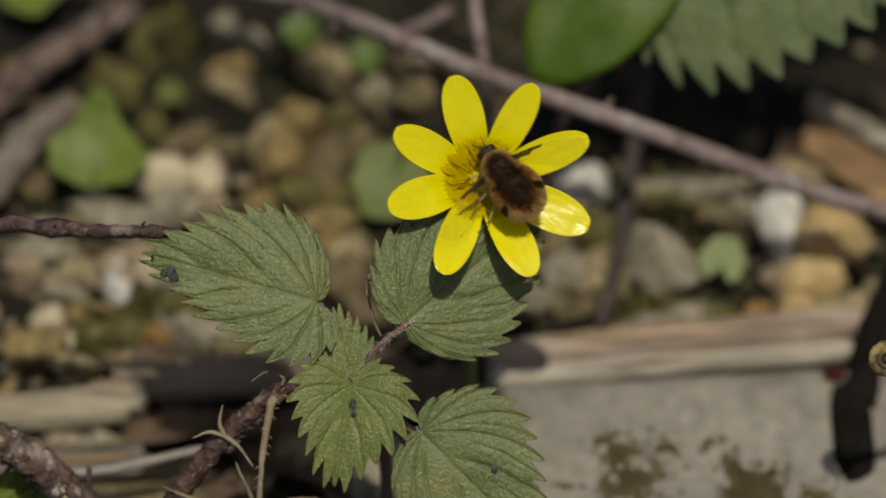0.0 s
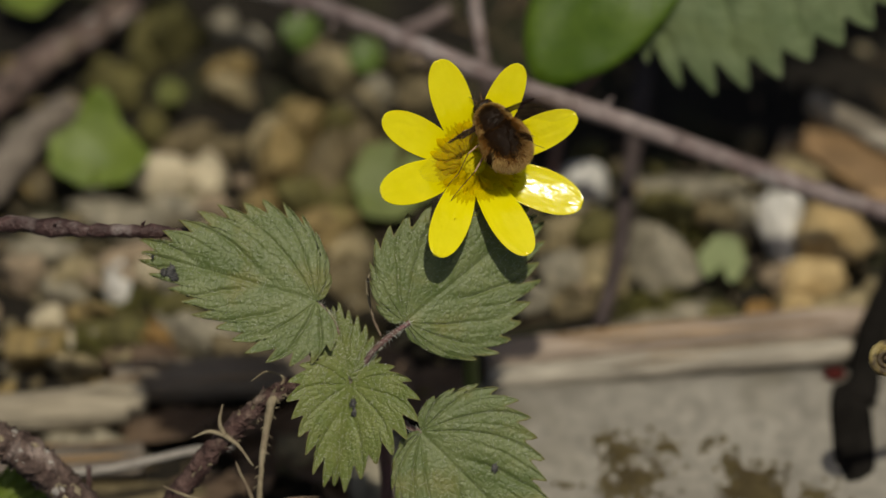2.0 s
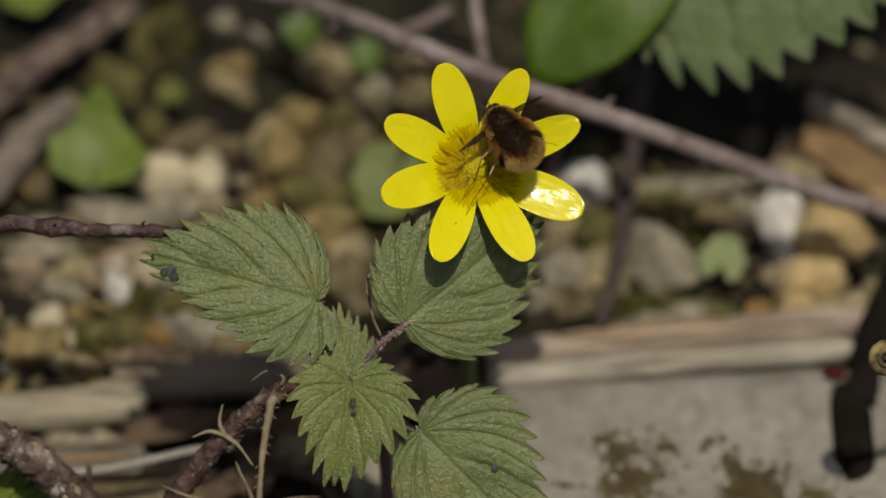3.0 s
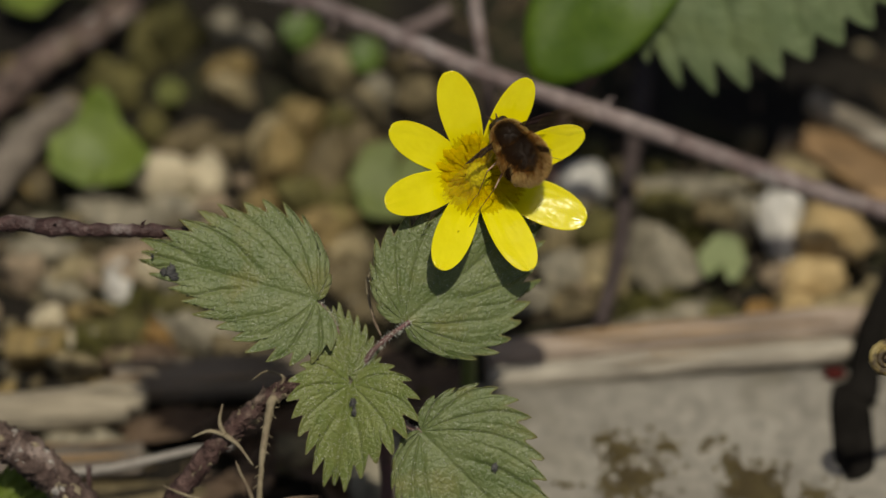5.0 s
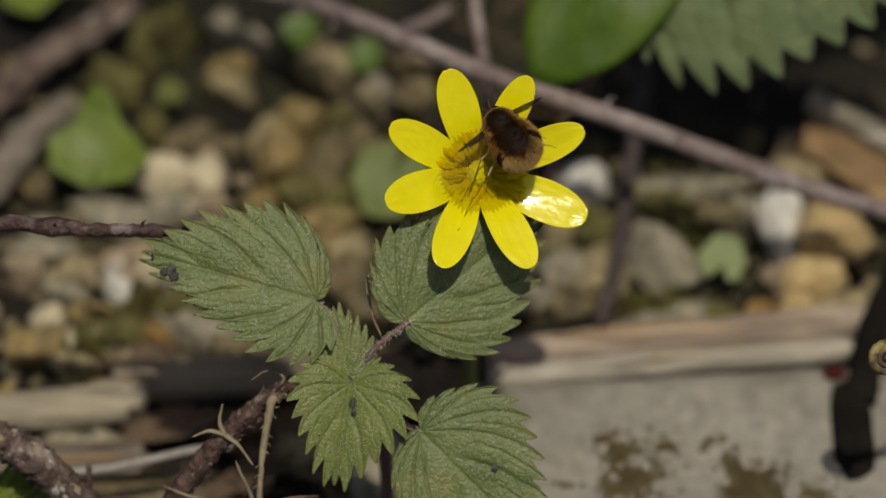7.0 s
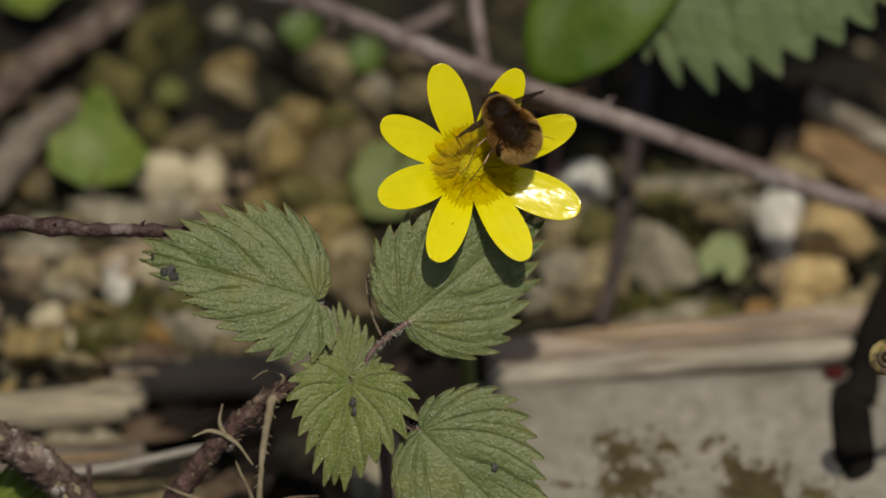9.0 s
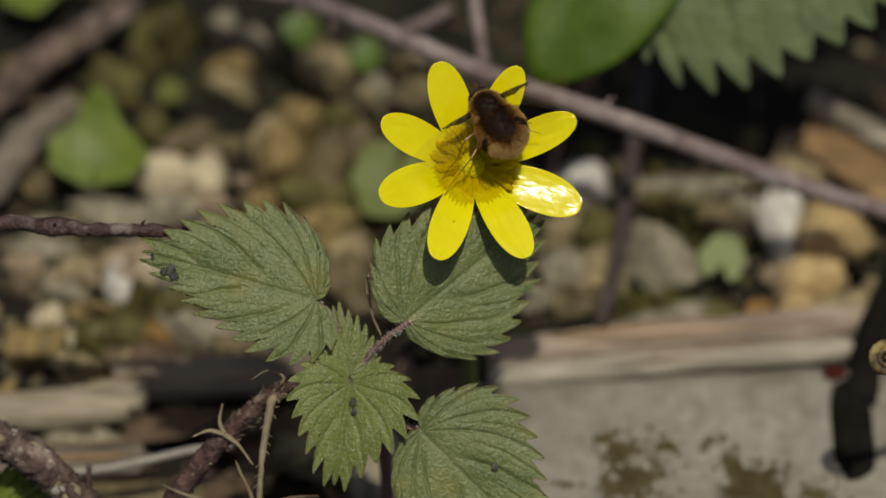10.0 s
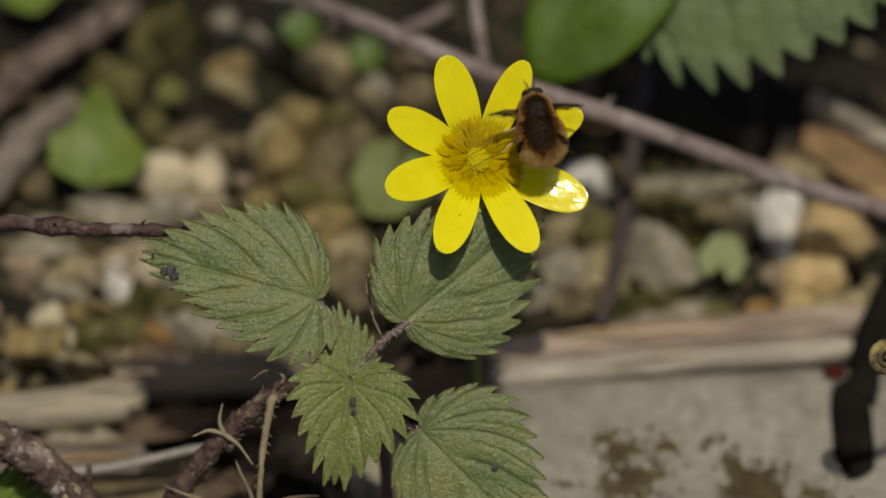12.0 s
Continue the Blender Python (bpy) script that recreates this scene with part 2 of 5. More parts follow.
def curve_points(points, steps):
    """A smooth line through the points (Catmull-Rom)."""
    p = [Vector(q) for q in points]
    p = [2 * p[0] - p[1]] + p + [2 * p[-1] - p[-2]]
    out = []
    for i in range(1, len(p) - 2):
        a, b, c, d = p[i - 1:i + 3]
        for k in range(steps):
            t = k / steps
            out.append(0.5 * (2 * b + (c - a) * t + (2 * a - 5 * b + 4 * c - d) * t * t + (3 * b - a - 3 * c + d) * t ** 3))
    out.append(p[-2])
    return out


def tube(bm, points, radii, steps=10, sides=10, rough=0.0, grain=300.0, flat=1.0, cap=True, mat=0, upright=Vector((0, 0, 1))):
    """A tapering round bar along a smooth line, with knobbly sides; flat squashes it upright."""
    line = curve_points(points, steps)
    rings = []
    side = None
    count = len(line)
    for i, p in enumerate(line):
        tangent = (line[min(i + 1, count - 1)] - line[max(i - 1, 0)]).normalized()
        if side is None:
            side = tangent.cross(upright)
            if side.length < 0.1:
                side = tangent.cross(Vector((1, 0, 0)))
        side = (side - tangent * side.dot(tangent)).normalized()
        up = side.cross(tangent)
        f = i / (count - 1) * (len(radii) - 1)
        k = min(int(f), len(radii) - 2) if len(radii) > 1 else 0
        r = radii[k] + (radii[min(k + 1, len(radii) - 1)] - radii[k]) * (f - k)
        ring = []
        for j in range(sides):
            a = 2 * math.pi * j / sides
            way = side * math.cos(a) + up * math.sin(a) * flat
            q = p + way * r
            if rough:
                q = q + way * r * rough * (noise.noise(q * grain) + 0.5 * noise.noise(q * grain * 2.7))
            ring.append(bm.verts.new(q))
        rings.append(ring)
    for a, b in zip(rings, rings[1:]):
        for j in range(sides):
            bm.faces.new((a[j], b[j], b[(j + 1) % sides], a[(j + 1) % sides])).material_index = mat
    if cap:
        bm.faces.new(rings[0]).material_index = mat
        bm.faces.new(list(reversed(rings[-1]))).material_index = mat
    return bm


def blob(bm, m, sub=3, lumps=0.18, freq=1.6, seed=0.0, facets=0.0, mat=0, blocky=0.0):
    """A rounded lump: a ball under the matrix m, uneven, with knapped flats."""
    made = bmesh.ops.create_icosphere(bm, subdivisions=sub, radius=1.0)["verts"]
    shift = Vector((seed * 7.3, seed * 3.1, -seed * 5.7))
    rng = random.Random(seed)
    cuts = [(Vector((rng.uniform(-1, 1), rng.uniform(-1, 1), rng.uniform(-0.4, 1))).normalized(), rng.uniform(0.55, 0.85)) for _ in range(7)]
    for v in made:
        d = v.co.normalized()
        p = d * (1 + lumps * noise.noise(d * freq + shift) + lumps * 0.4 * noise.noise(d * freq * 3 + shift))
        if blocky:
            p = p / sum(abs(c) ** blocky for c in d) ** (1 / blocky)
        if facets:
            for n_, c in cuts:
                over = p.dot(n_) - c
                if over > 0:
                    p = p - n_ * over * facets
        v.co = m @ p
    for f in {f for v in made for f in v.link_faces}:
        f.material_index = mat
    return made


def basis(x, y, z, at):
    return Matrix((x, y, z)).transposed().to_4x4() if at is None else Matrix.Translation(at) @ Matrix((x, y, z)).transposed().to_4x4()


def leaf_frame(base, tip, facing):
    """A frame at a leaf's base: y along its midrib, z out of its upper face."""
    y = (Vector(tip) - Vector(base)).normalized()
    z = (Vector(facing) - y * Vector(facing).dot(y)).normalized()
    return basis(y.cross(z), y, z, Vector(base))


def leaf_height(x, y, length, cup, curl, fold):
    """The bend of a blade: folded on the midrib, drooping to the tip."""
    return fold * abs(x) - cup * x * x / length + curl * (y / length) ** 2 * length


def nettle_blade(bm, m, length, width, teeth=13, cup=0.3, curl=-0.12, fold=0.12, seed=1, quilt=0.001, back=0.13, tooth=0.075, fine=7, sweep=1.0, across=40, halves_of=None):
    """A toothed, heart-shaped blade. Rows of points run out along the side veins, first fanning from the stalk,
    then leaving the midrib; every second tooth ends a main vein, the others a short branch. Between the veins
    the blade swells into small cells."""
    rng = random.Random(seed)
    rows = teeth * fine * 2
    fan = 0.5

    shape = halves_of or {-1: (width * 0.5, back, 0.6), 1: (width * 0.5, back, 0.6)}

    def half_width(y, s):
        wide, lobe, peak = shape[s]
        f = (y / length + lobe) / (1 + lobe)
        return 0.0 if f <= 0 or f >= 1 else wide * math.sin(math.pi * f ** peak) ** 0.85

    halves = {}
    for s in (-1, 1):
        wave = [rng.uniform(0.75, 1.25) for _ in range(teeth + 3)]
        rays = []
        for i in range(rows + 1):
            q = i / rows
            if q < fan:
                start, ang = 0.0, radians(-64 + (64 + 50 * sweep) * q / fan)
            else:
                k = (q - fan) / (1 - fan)
                start, ang = length * k ** 1.1 * 0.985, radians((50 + 22 * k) * sweep)
            end = ang + radians(13) * sweep
            lo, hi = 0.0, length * 1.2
            for _ in range(22):
                r = 0.5 * (lo + hi)
                lo, hi = (r, hi) if math.cos(end) * r < half_width(start + math.sin(end) * r, s) else (lo, r)
            rays.append((start, ang, lo))
        rim = [Vector((math.cos(a_ + radians(13) * sweep) * r, s_ + math.sin(a_ + radians(13) * sweep) * r)) for s_, a_, r in rays]
        run = [0.0]
        for p, q in zip(rim, rim[1:]):
            run.append(run[-1] + (q - p).length)
        spacing = run[-1] / (teeth + 0.3)
        grid = []
        for i, (start, ang, reach) in enumerate(rays):
            step = run[i] / run[-1] * (teeth + 0.3)
            saw = step % 1
            size = tooth * length * wave[int(step)] * (0.75 + 0.35 * math.sin(math.pi * min(1, i / rows)))
            spike = (saw / 0.7) ** 0.75 if saw < 0.7 else ((1 - saw) / 0.3) ** 1.2
            reach = max(reach + size * (spike - 0.45), length * 0.004)
            lead = size * spike * 0.3 * sweep
            row = []
            for j in range(across + 1):
                f = (j / across) ** 0.85
                bend = f * f * radians(13) * sweep
                x = math.cos(ang + bend) * reach * f * s
                y = start + math.sin(ang + bend) * reach * f + lead * f ** 5
                sway = 0.3 * noise.noise(Vector((step * 0.35, f * 3.0, seed + s)))
                off = abs((step + 0.34 + sway * f * (1 - f) * 4 + 1) % 2 - 1)
                near = spacing * max(f, 0.12)
                main = math.exp(-(off * near / 0.00015) ** 2)
                branch = math.exp(-((1 - off) * near / 0.00014) ** 2) * min(1, max(0, f * 4 - 1.4))
                pillow = math.sin(math.pi * 0.5 * off) ** 0.5 * min(1, f * 1.8) * (1 - 0.6 * f)
                cell = noise.voronoi(Vector((x * 900 + 0.5 * noise.noise(Vector((x, y, seed)) * 900), y * 900, seed)))[0]
                swell = min(1, (cell[1] - cell[0]) / 0.26) * min(1, f * 6)
                spine_dip = math.exp(-(x / 0.00028) ** 2)
                z = leaf_height(x, y, length, cup, curl, fold) + quilt * (0.33 * pillow - 0.3 * main * min(1, f * 2.5) - 0.18 * branch + 0.085 * swell - 0.15 * spine_dip)
                z += length * 0.018 * noise.noise(Vector((x / length * 3, y / length * 3, seed)))
                row.append(Vector((x, y, z)))
            grid.append(row)
        halves[s] = grid
    spine = [bm.verts.new(m @ (0.5 * (halves[-1][i][0] + halves[1][i][0]))) for i in range(rows + 1)]
    for s in (-1, 1):
        vs = [[spine[i]] + [bm.verts.new(m @ p) for p in halves[s][i][1:]] for i in range(rows + 1)]
        for i in range(rows):
            for j in range(across):
                quad = (vs[i][j], vs[i + 1][j], vs[i + 1][j + 1], vs[i][j + 1])
                bm.faces.new(quad if s < 0 else tuple(reversed(quad))).material_index = 1 if j >= across - 2 and across > 60 else 0
    bmesh.ops.remove_doubles(bm, verts=bm.verts, dist=1e-6)


def hairs(bm, rng, places, length, radius, spread=0.5):
    """Fine tapered bristles at (place, way)."""
    for p, way in places:
        way = (way + Vector((rng.uniform(-1, 1), rng.uniform(-1, 1), rng.uniform(-1, 1))) * spread).normalized()
        side = way.orthogonal().normalized()
        other = way.cross(side)
        tip = bm.verts.new(p + way * length * rng.uniform(0.6, 1.3))
        ring = [bm.verts.new(p + (side * math.cos(a) + other * math.sin(a)) * radius) for a in (0, 2.1, 4.2)]
        for k in range(3):
            bm.faces.new((ring[k], ring[(k + 1) % 3], tip))


def round_blade(bm, m, length, width, seed=0, cup=0.25, lobes=0.04, notch=0.35, gap=0.16, point=0.12):
    """A heart-shaped, softly lobed blade with a notch at the stalk."""
    rings, around = 10, 56
    rows = []
    for i in range(1, rings + 1):
        f = i / rings
        row = []
        for j in range(around + 1):
            a = -math.pi * 0.5 + gap + (2 * math.pi - 2 * gap) * j / around
            r = 1 + lobes * math.sin(a * 7 + seed) + 0.03 * math.sin(a * 3 + seed * 2)
            back = max(0.0, -math.sin(a))
            r *= 1 + point * max(0, math.sin(a)) ** (5 if point < 0.5 else 26) - 0.1 * back
            x = math.cos(a) * r * f * width / 2
            y = math.sin(a) * r * f * length * 0.5 + length * 0.5 * notch
            z = cup * (x * x + (y - length * 0.2) ** 2) / length + 0.02 * length * noise.noise(Vector((x / width * 4, y / length * 4, seed)))
            row.append(bm.verts.new(m @ Vector((x, y, z))))
        rows.append(row)
    centre = bm.verts.new(m @ Vector((0, length * 0.5 * notch, 0)))
    for j in range(around):
        bm.faces.new((centre, rows[0][j], rows[0][j + 1]))
    for a, b in zip(rows, rows[1:]):
        for j in range(around):
            bm.faces.new((a[j], b[j], b[j + 1], a[j + 1]))


def thicken(bm, depth, face=None):
    """Gives a sheet its thickness: an underside set back along the normals, and a rim."""
    if face is not None:
        if sum(f.normal.dot(face) * f.calc_area() for f in bm.faces) < 0:
            bmesh.ops.reverse_faces(bm, faces=bm.faces)
    bm.normal_update()
    top = list(bm.faces)
    rim = [e for e in bm.edges if len(e.link_faces) == 1]
    under = {v: bm.verts.new(v.co - v.normal * depth) for v in list(bm.verts)}
    sides = []
    for e in rim:
        loop = e.link_loops[0]
        sides.append((loop.vert, loop.link_loop_next.vert, loop.face.material_index))
    for f in top:
        bm.faces.new([under[v] for v in reversed(f.verts)]).material_index = f.material_index
    for a, b, mat in sides:
        bm.faces.new((b, a, under[a], under[b])).material_index = mat


# ---- ground ----
def ground_height(x, y):
    near = math.exp(-((x / 0.25) ** 2 + (y / 0.3) ** 2))
    p = Vector((x, y, 0))
    return near * (0.004 * noise.noise(p * 22) + 0.0016 * noise.noise(p * 90) - 0.002)


def build_ground():
    bm = bmesh.new()
    ticks = [-400, -60, -12, -3, -1, -0.5] + [i * 0.006 for i in range(-40, 41)] + [0.5, 1, 3, 12, 60, 400]
    grid = [[bm.verts.new((x, y + 0.05, ground_height(x, y + 0.05))) for x in ticks] for y in ticks]
    for a, b in zip(grid, grid[1:]):
        for j in range(len(ticks) - 1):
            bm.faces.new((a[j], a[j + 1], b[j + 1], b[j]))
    solo("ground", bm, SHADED_SOIL, "near-black soil with thin moss, shade of the gaps in its colour", "ground", kind="structure")


build_ground()


# ---- flints on the ground ----
STONE_LABELS = {
    "white": "chalky white flint lying on soil", "cream": "cream-coloured smooth flint lying on soil", "tan": "tan weathered flint on the ground",
    "ochre": "ochre lichen-stained flint on the ground", "grey": "dull grey flint lying on soil", "brown": "brown earthy flint on the ground",
    "olive": "olive flint with thin moss, darkened for shade", "pink": "pinkish grey flint lying on soil", "orange": "orange-brown flint chip on soil", "amber": "amber-coloured flint lying on soil"}


def flints(kind, places):
    for i, (x, y, w, d) in enumerate(places):
        bm = bmesh.new()
        rng = random.Random(kind + str(i))
        turn = rng.uniform(-14, 14)
        high = min(w, d) * rng.uniform(0.45, 0.75)
        m = pose(x * MM, y * MM, ground_height(x * MM, y * MM) + high * 0.55 * MM, rng.uniform(-8, 8), rng.uniform(-8, 8), turn)
        m = m @ Matrix.Diagonal((w * (0.57 if y < 52 else 0.5) * MM, d * (0.59 if y < 52 else 0.52) * MM, high * MM, 1))
        soft = kind in ("white", "cream", "amber")
        blob(bm, m, 4, 0.35 if soft else 0.5, 1.7, rng.uniform(1, 60), 0.4 if soft else 0.8, blocky=2.8 if soft else 3.2)
        solo("flint", bm, STONES[kind], STONE_LABELS[kind], "stone", "flints on the ground")


flints("olive", [(-42.4, 75.8, 9.6, 10.0), (-50.3, 66.9, 9.6, 7.7), (-46.2, 72.4, 6.1, 6.6), (-43.8, 56.7, 5.2, 6.4), (-21.6, 43.9, 7.7, 6.3), (-15.8, 56.7, 5.2, 5.4), (-14.8, 43.4, 6.0, 6.3), (-49.0, 19.6, 12.5, 3.6), (-39.6, 23.8, 6.7, 4.4), (22.3, 50.6, 4.3, 4.7), (33.8, 48.9, 6.0, 2.5), (34.4, 40.3, 7.6, 6.3), (22.5, 36.1, 7.6, 5.2), (41.4, 22.8, 7.5, 3.6), (43.5, 35.1, 4.2, 4.1), (-11.2, 19.8, 5.8, 4.4)])
flints("grey", [(-60.2, 34.5, 11.8, 3.4), (-34.1, 76.3, 5.3, 5.6), (-30.0, 73.0, 5.2, 5.0), (-9.7, 63.7, 5.2, 4.4), (-63.5, 54.5, 7.7, 10.7), (-39.4, 42.1, 7.6, 3.8), (-46.9, 40.2, 15.2, 5.6), (-57.1, 39.4, 9.3, 2.7), (-56.0, 25.7, 6.7, 3.7), (-34.4, 17.8, 10.0, 6.0), (-38.1, 27.9, 5.9, 5.1), (36.7, 45.3, 17.0, 4.2), (45.7, 42.1, 4.2, 4.2), (32.0, 31.5, 9.3, 9.2), (18.1, 28.9, 7.6, 6.1), (14.3, 24.3, 5.8, 4.7), (34.7, 22.8, 7.5, 3.6), (28.8, 20.8, 5.0, 3.0), (-8.4, -5.3, 8.9, 10.2), (-50.8, -1.5, 17.9, 6.0)])
flints("tan", [(-32.4, 64.8, 6.9, 6.1), (-16.8, 66.4, 9.5, 6.6), (-12.4, 59.3, 6.9, 6.5), (-58.3, 62.0, 4.3, 6.5), (-26.1, 56.1, 6.9, 6.4), (-54.5, 29.9, 6.7, 6.1), (-54.5, 12.6, 6.6, 3.6), (23.2, 29.9, 6.7, 7.2), (18.3, 37.1, 5.9, 5.2), (58.6, 24.6, 10.0, 4.7), (63.7, 26.9, 5.0, 5.7), (53.9, 49.2, 8.5, 5.1), (61.2, 19.6, 5.8, 3.6), (-13.8, 34.0, 6.7, 6.2), (-21.5, -0.5, 5.7, 5.1)])
flints("ochre", [(-33.4, 68.3, 7.8, 3.3), (-66.9, 69.1, 2.6, 4.4), (-21.0, 57.2, 7.7, 7.5), (-24.3, 49.7, 8.6, 8.5), (-27.1, 42.3, 5.1, 5.2), (-52.1, 22.8, 5.8, 3.6), (-60.0, 15.8, 11.6, 6.0), (-18.9, 37.1, 10.1, 7.3)])
flints("brown", [(-19.9, 69.7, 5.2, 4.4), (-7.3, 69.1, 4.4, 5.5), (-61.8, 47.6, 5.1, 5.3), (-39.0, 54.5, 9.4, 5.3), (-33.4, 52.9, 6.0, 4.3), (-17.4, 49.7, 6.8, 9.5), (-12.4, 52.9, 6.0, 6.4), (-28.5, 14.6, 6.6, 4.6), (40.5, 40.1, 5.9, 5.2), (19.3, 23.3, 6.7, 3.6), (46.9, 54.5, 3.1, 4.7), (-15.4, 28.9, 6.7, 6.1), (-12.0, 24.3, 5.0, 7.1), (-7.2, 52.9, 6.0, 6.4), (-3.8, 62.0, 6.1, 6.5), (-43.2, -9.2, 21.0, 5.1), (9.6, 12.2, 5.0, 5.2), (-28.4, 14.1, 10.5, 6.2)])
flints("cream", [(-35.4, 47.2, 5.2, 7.5), (-42.2, 47.6, 8.5, 6.3), (-42.8, 30.1, 5.0, 3.7), (-58.5, 21.6, 4.8, 3.8)])
flints("white", [(-48.5, 27.7, 3.1, 6.6), (21.4, 44.4, 6.5, 6.5), (50.9, 39.7, 6.3, 9.2)])
flints("pink", [(-34.7, 42.3, 5.1, 4.2), (-47.5, 33.0, 10.1, 4.5), (-62.0, 29.4, 6.7, 5.7), (49.7, 30.4, 4.2, 4.7), (52.9, 54.5, 3.8, 5.1)])
flints("orange", [(-42.3, 18.8, 5.0, 4.4), (-47.8, 10.6, 4.1, 3.4), (47.3, 23.3, 5.8, 4.0)])
flints("amber", [(58.0, 36.9, 10.0, 8.5), (55.1, 29.4, 8.4, 4.7), (52.3, 24.8, 5.0, 4.7)])


def build_gravel():
    """Small grit and crumbs of leaf between the flints."""
    rng = random.Random(11)
    bm = bmesh.new()
    for _ in range(420):
        x, y = rng.uniform(-100, 100), rng.uniform(-60, 140)
        if x > 18 and y > 50 and rng.random() < 0.85:
            continue
        if x < -2 and y > 52:
            continue
        r = rng.uniform(0.5, 2.0)
        m = pose(x * MM, y * MM, ground_height(x * MM, y * MM) + r * 0.3 * MM, rng.uniform(0, 360), rng.uniform(-25, 25), rng.uniform(0, 360))
        blob(bm, m @ Matrix.Diagonal((r * MM, r * rng.uniform(0.6, 1) * MM, r * rng.uniform(0.4, 0.7) * MM, 1)), 1, 0.3, 1.5, rng.uniform(0, 50))
    solo("gravel", bm, GRAVEL, "mixed brown grit and small stones", "gravel", kind="stuff")
    bm = bmesh.new()
    for _ in range(700):
        x, y = rng.uniform(-100, 100), rng.uniform(-60, 140)
        if x < -2 and y > 52:
            continue
        a, n = rng.uniform(0, math.pi), rng.uniform(1.5, 6)
        z = ground_height(x * MM, y * MM) + rng.uniform(0.3, 1.2) * MM
        d = Vector((math.cos(a) * n * MM, math.sin(a) * n * MM, rng.uniform(-0.6, 0.6) * MM))
        p = Vector((x * MM, y * MM, z))
        tube(bm, [p - d, p + Vector((0, 0, 0.3 * MM)), p + d], [0.2 * MM, 0.35 * MM, 0.15 * MM], 2, 5)
    solo("leaf_litter", bm, LITTER, "broken brown stalks and plant litter", "litter", kind="stuff")


build_gravel()


def flint_chips():
    """Loose long chips of flint strewn over the larger stones."""
    rng = random.Random(23)
    for _ in range(430):
        x, y = rng.uniform(-76, 76), rng.uniform(8, 80)
        if x > 8 and y > 50 or x > 5 and y < 22 or (y > 53 and rng.random() < 0.88):
            continue
        r = rng.uniform(1.0, 2.8)
        kind = rng.choice(["brown", "brown", "olive", "tan", "grey", "ochre", "pink", "cream"])
        m = pose(x * MM, y * MM, ground_height(x * MM, y * MM) + rng.uniform(0.5, 3.6) * MM, rng.uniform(-30, 30), rng.uniform(-30, 30), rng.gauss(0, 40))
        bm = bmesh.new()
        blob(bm, m @ Matrix.Diagonal((r * MM, r * rng.uniform(0.3, 0.6) * MM, r * rng.uniform(0.25, 0.5) * MM, 1)), 2, 0.4, 1.2, rng.uniform(0, 50), 0.9)
        solo("flint_chip", bm, STONES[kind], "small broken chip of flint among stones", "stone", "flint chips")


flint_chips()


def moss_cushion(x, y, wide, deep, seed):
    """A low mound of many tiny moss tufts."""
    rng = random.Random(seed)
    bm = bmesh.new()
    for _ in range(int(wide * deep * 2.2)):
        a, d = rng.uniform(0, 2 * math.pi), math.sqrt(rng.random())
        px, py = x + math.cos(a) * d * wide * 0.5, y + math.sin(a) * d * deep * 0.5
        q = rng.uniform(0.35, 0.8)
        z = ground_height(px * MM, py * MM) / MM + 1.8 * (1 - d * d)
        m = pose(px * MM, py * MM, z * MM, rng.uniform(-30, 30), rng.uniform(-30, 30), 0) @ Matrix.Diagonal((q * 0.7 * MM, q * 0.7 * MM, q * 1.2 * MM, 1))
        blob(bm, m, 1, 0.4, 2, rng.uniform(0, 40))
    solo("moss_cushion", bm, MOSS, "low olive-brown moss cushion between flints", "moss", "moss cushions")


for k, (x, y, wide, deep) in enumerate([(-54, 16.5, 12, 6), (-43, 24, 12, 7), (-19, 47, 9, 7), (24, 33, 9, 9), (32, 24, 14, 6), (38, 36, 10, 6), (-16, 38, 10, 7), (-30, 38, 12, 6), (8, 36, 10, 9), (-5, 52, 9, 6)]):
    moss_cushion(x, y, wide, deep, k)


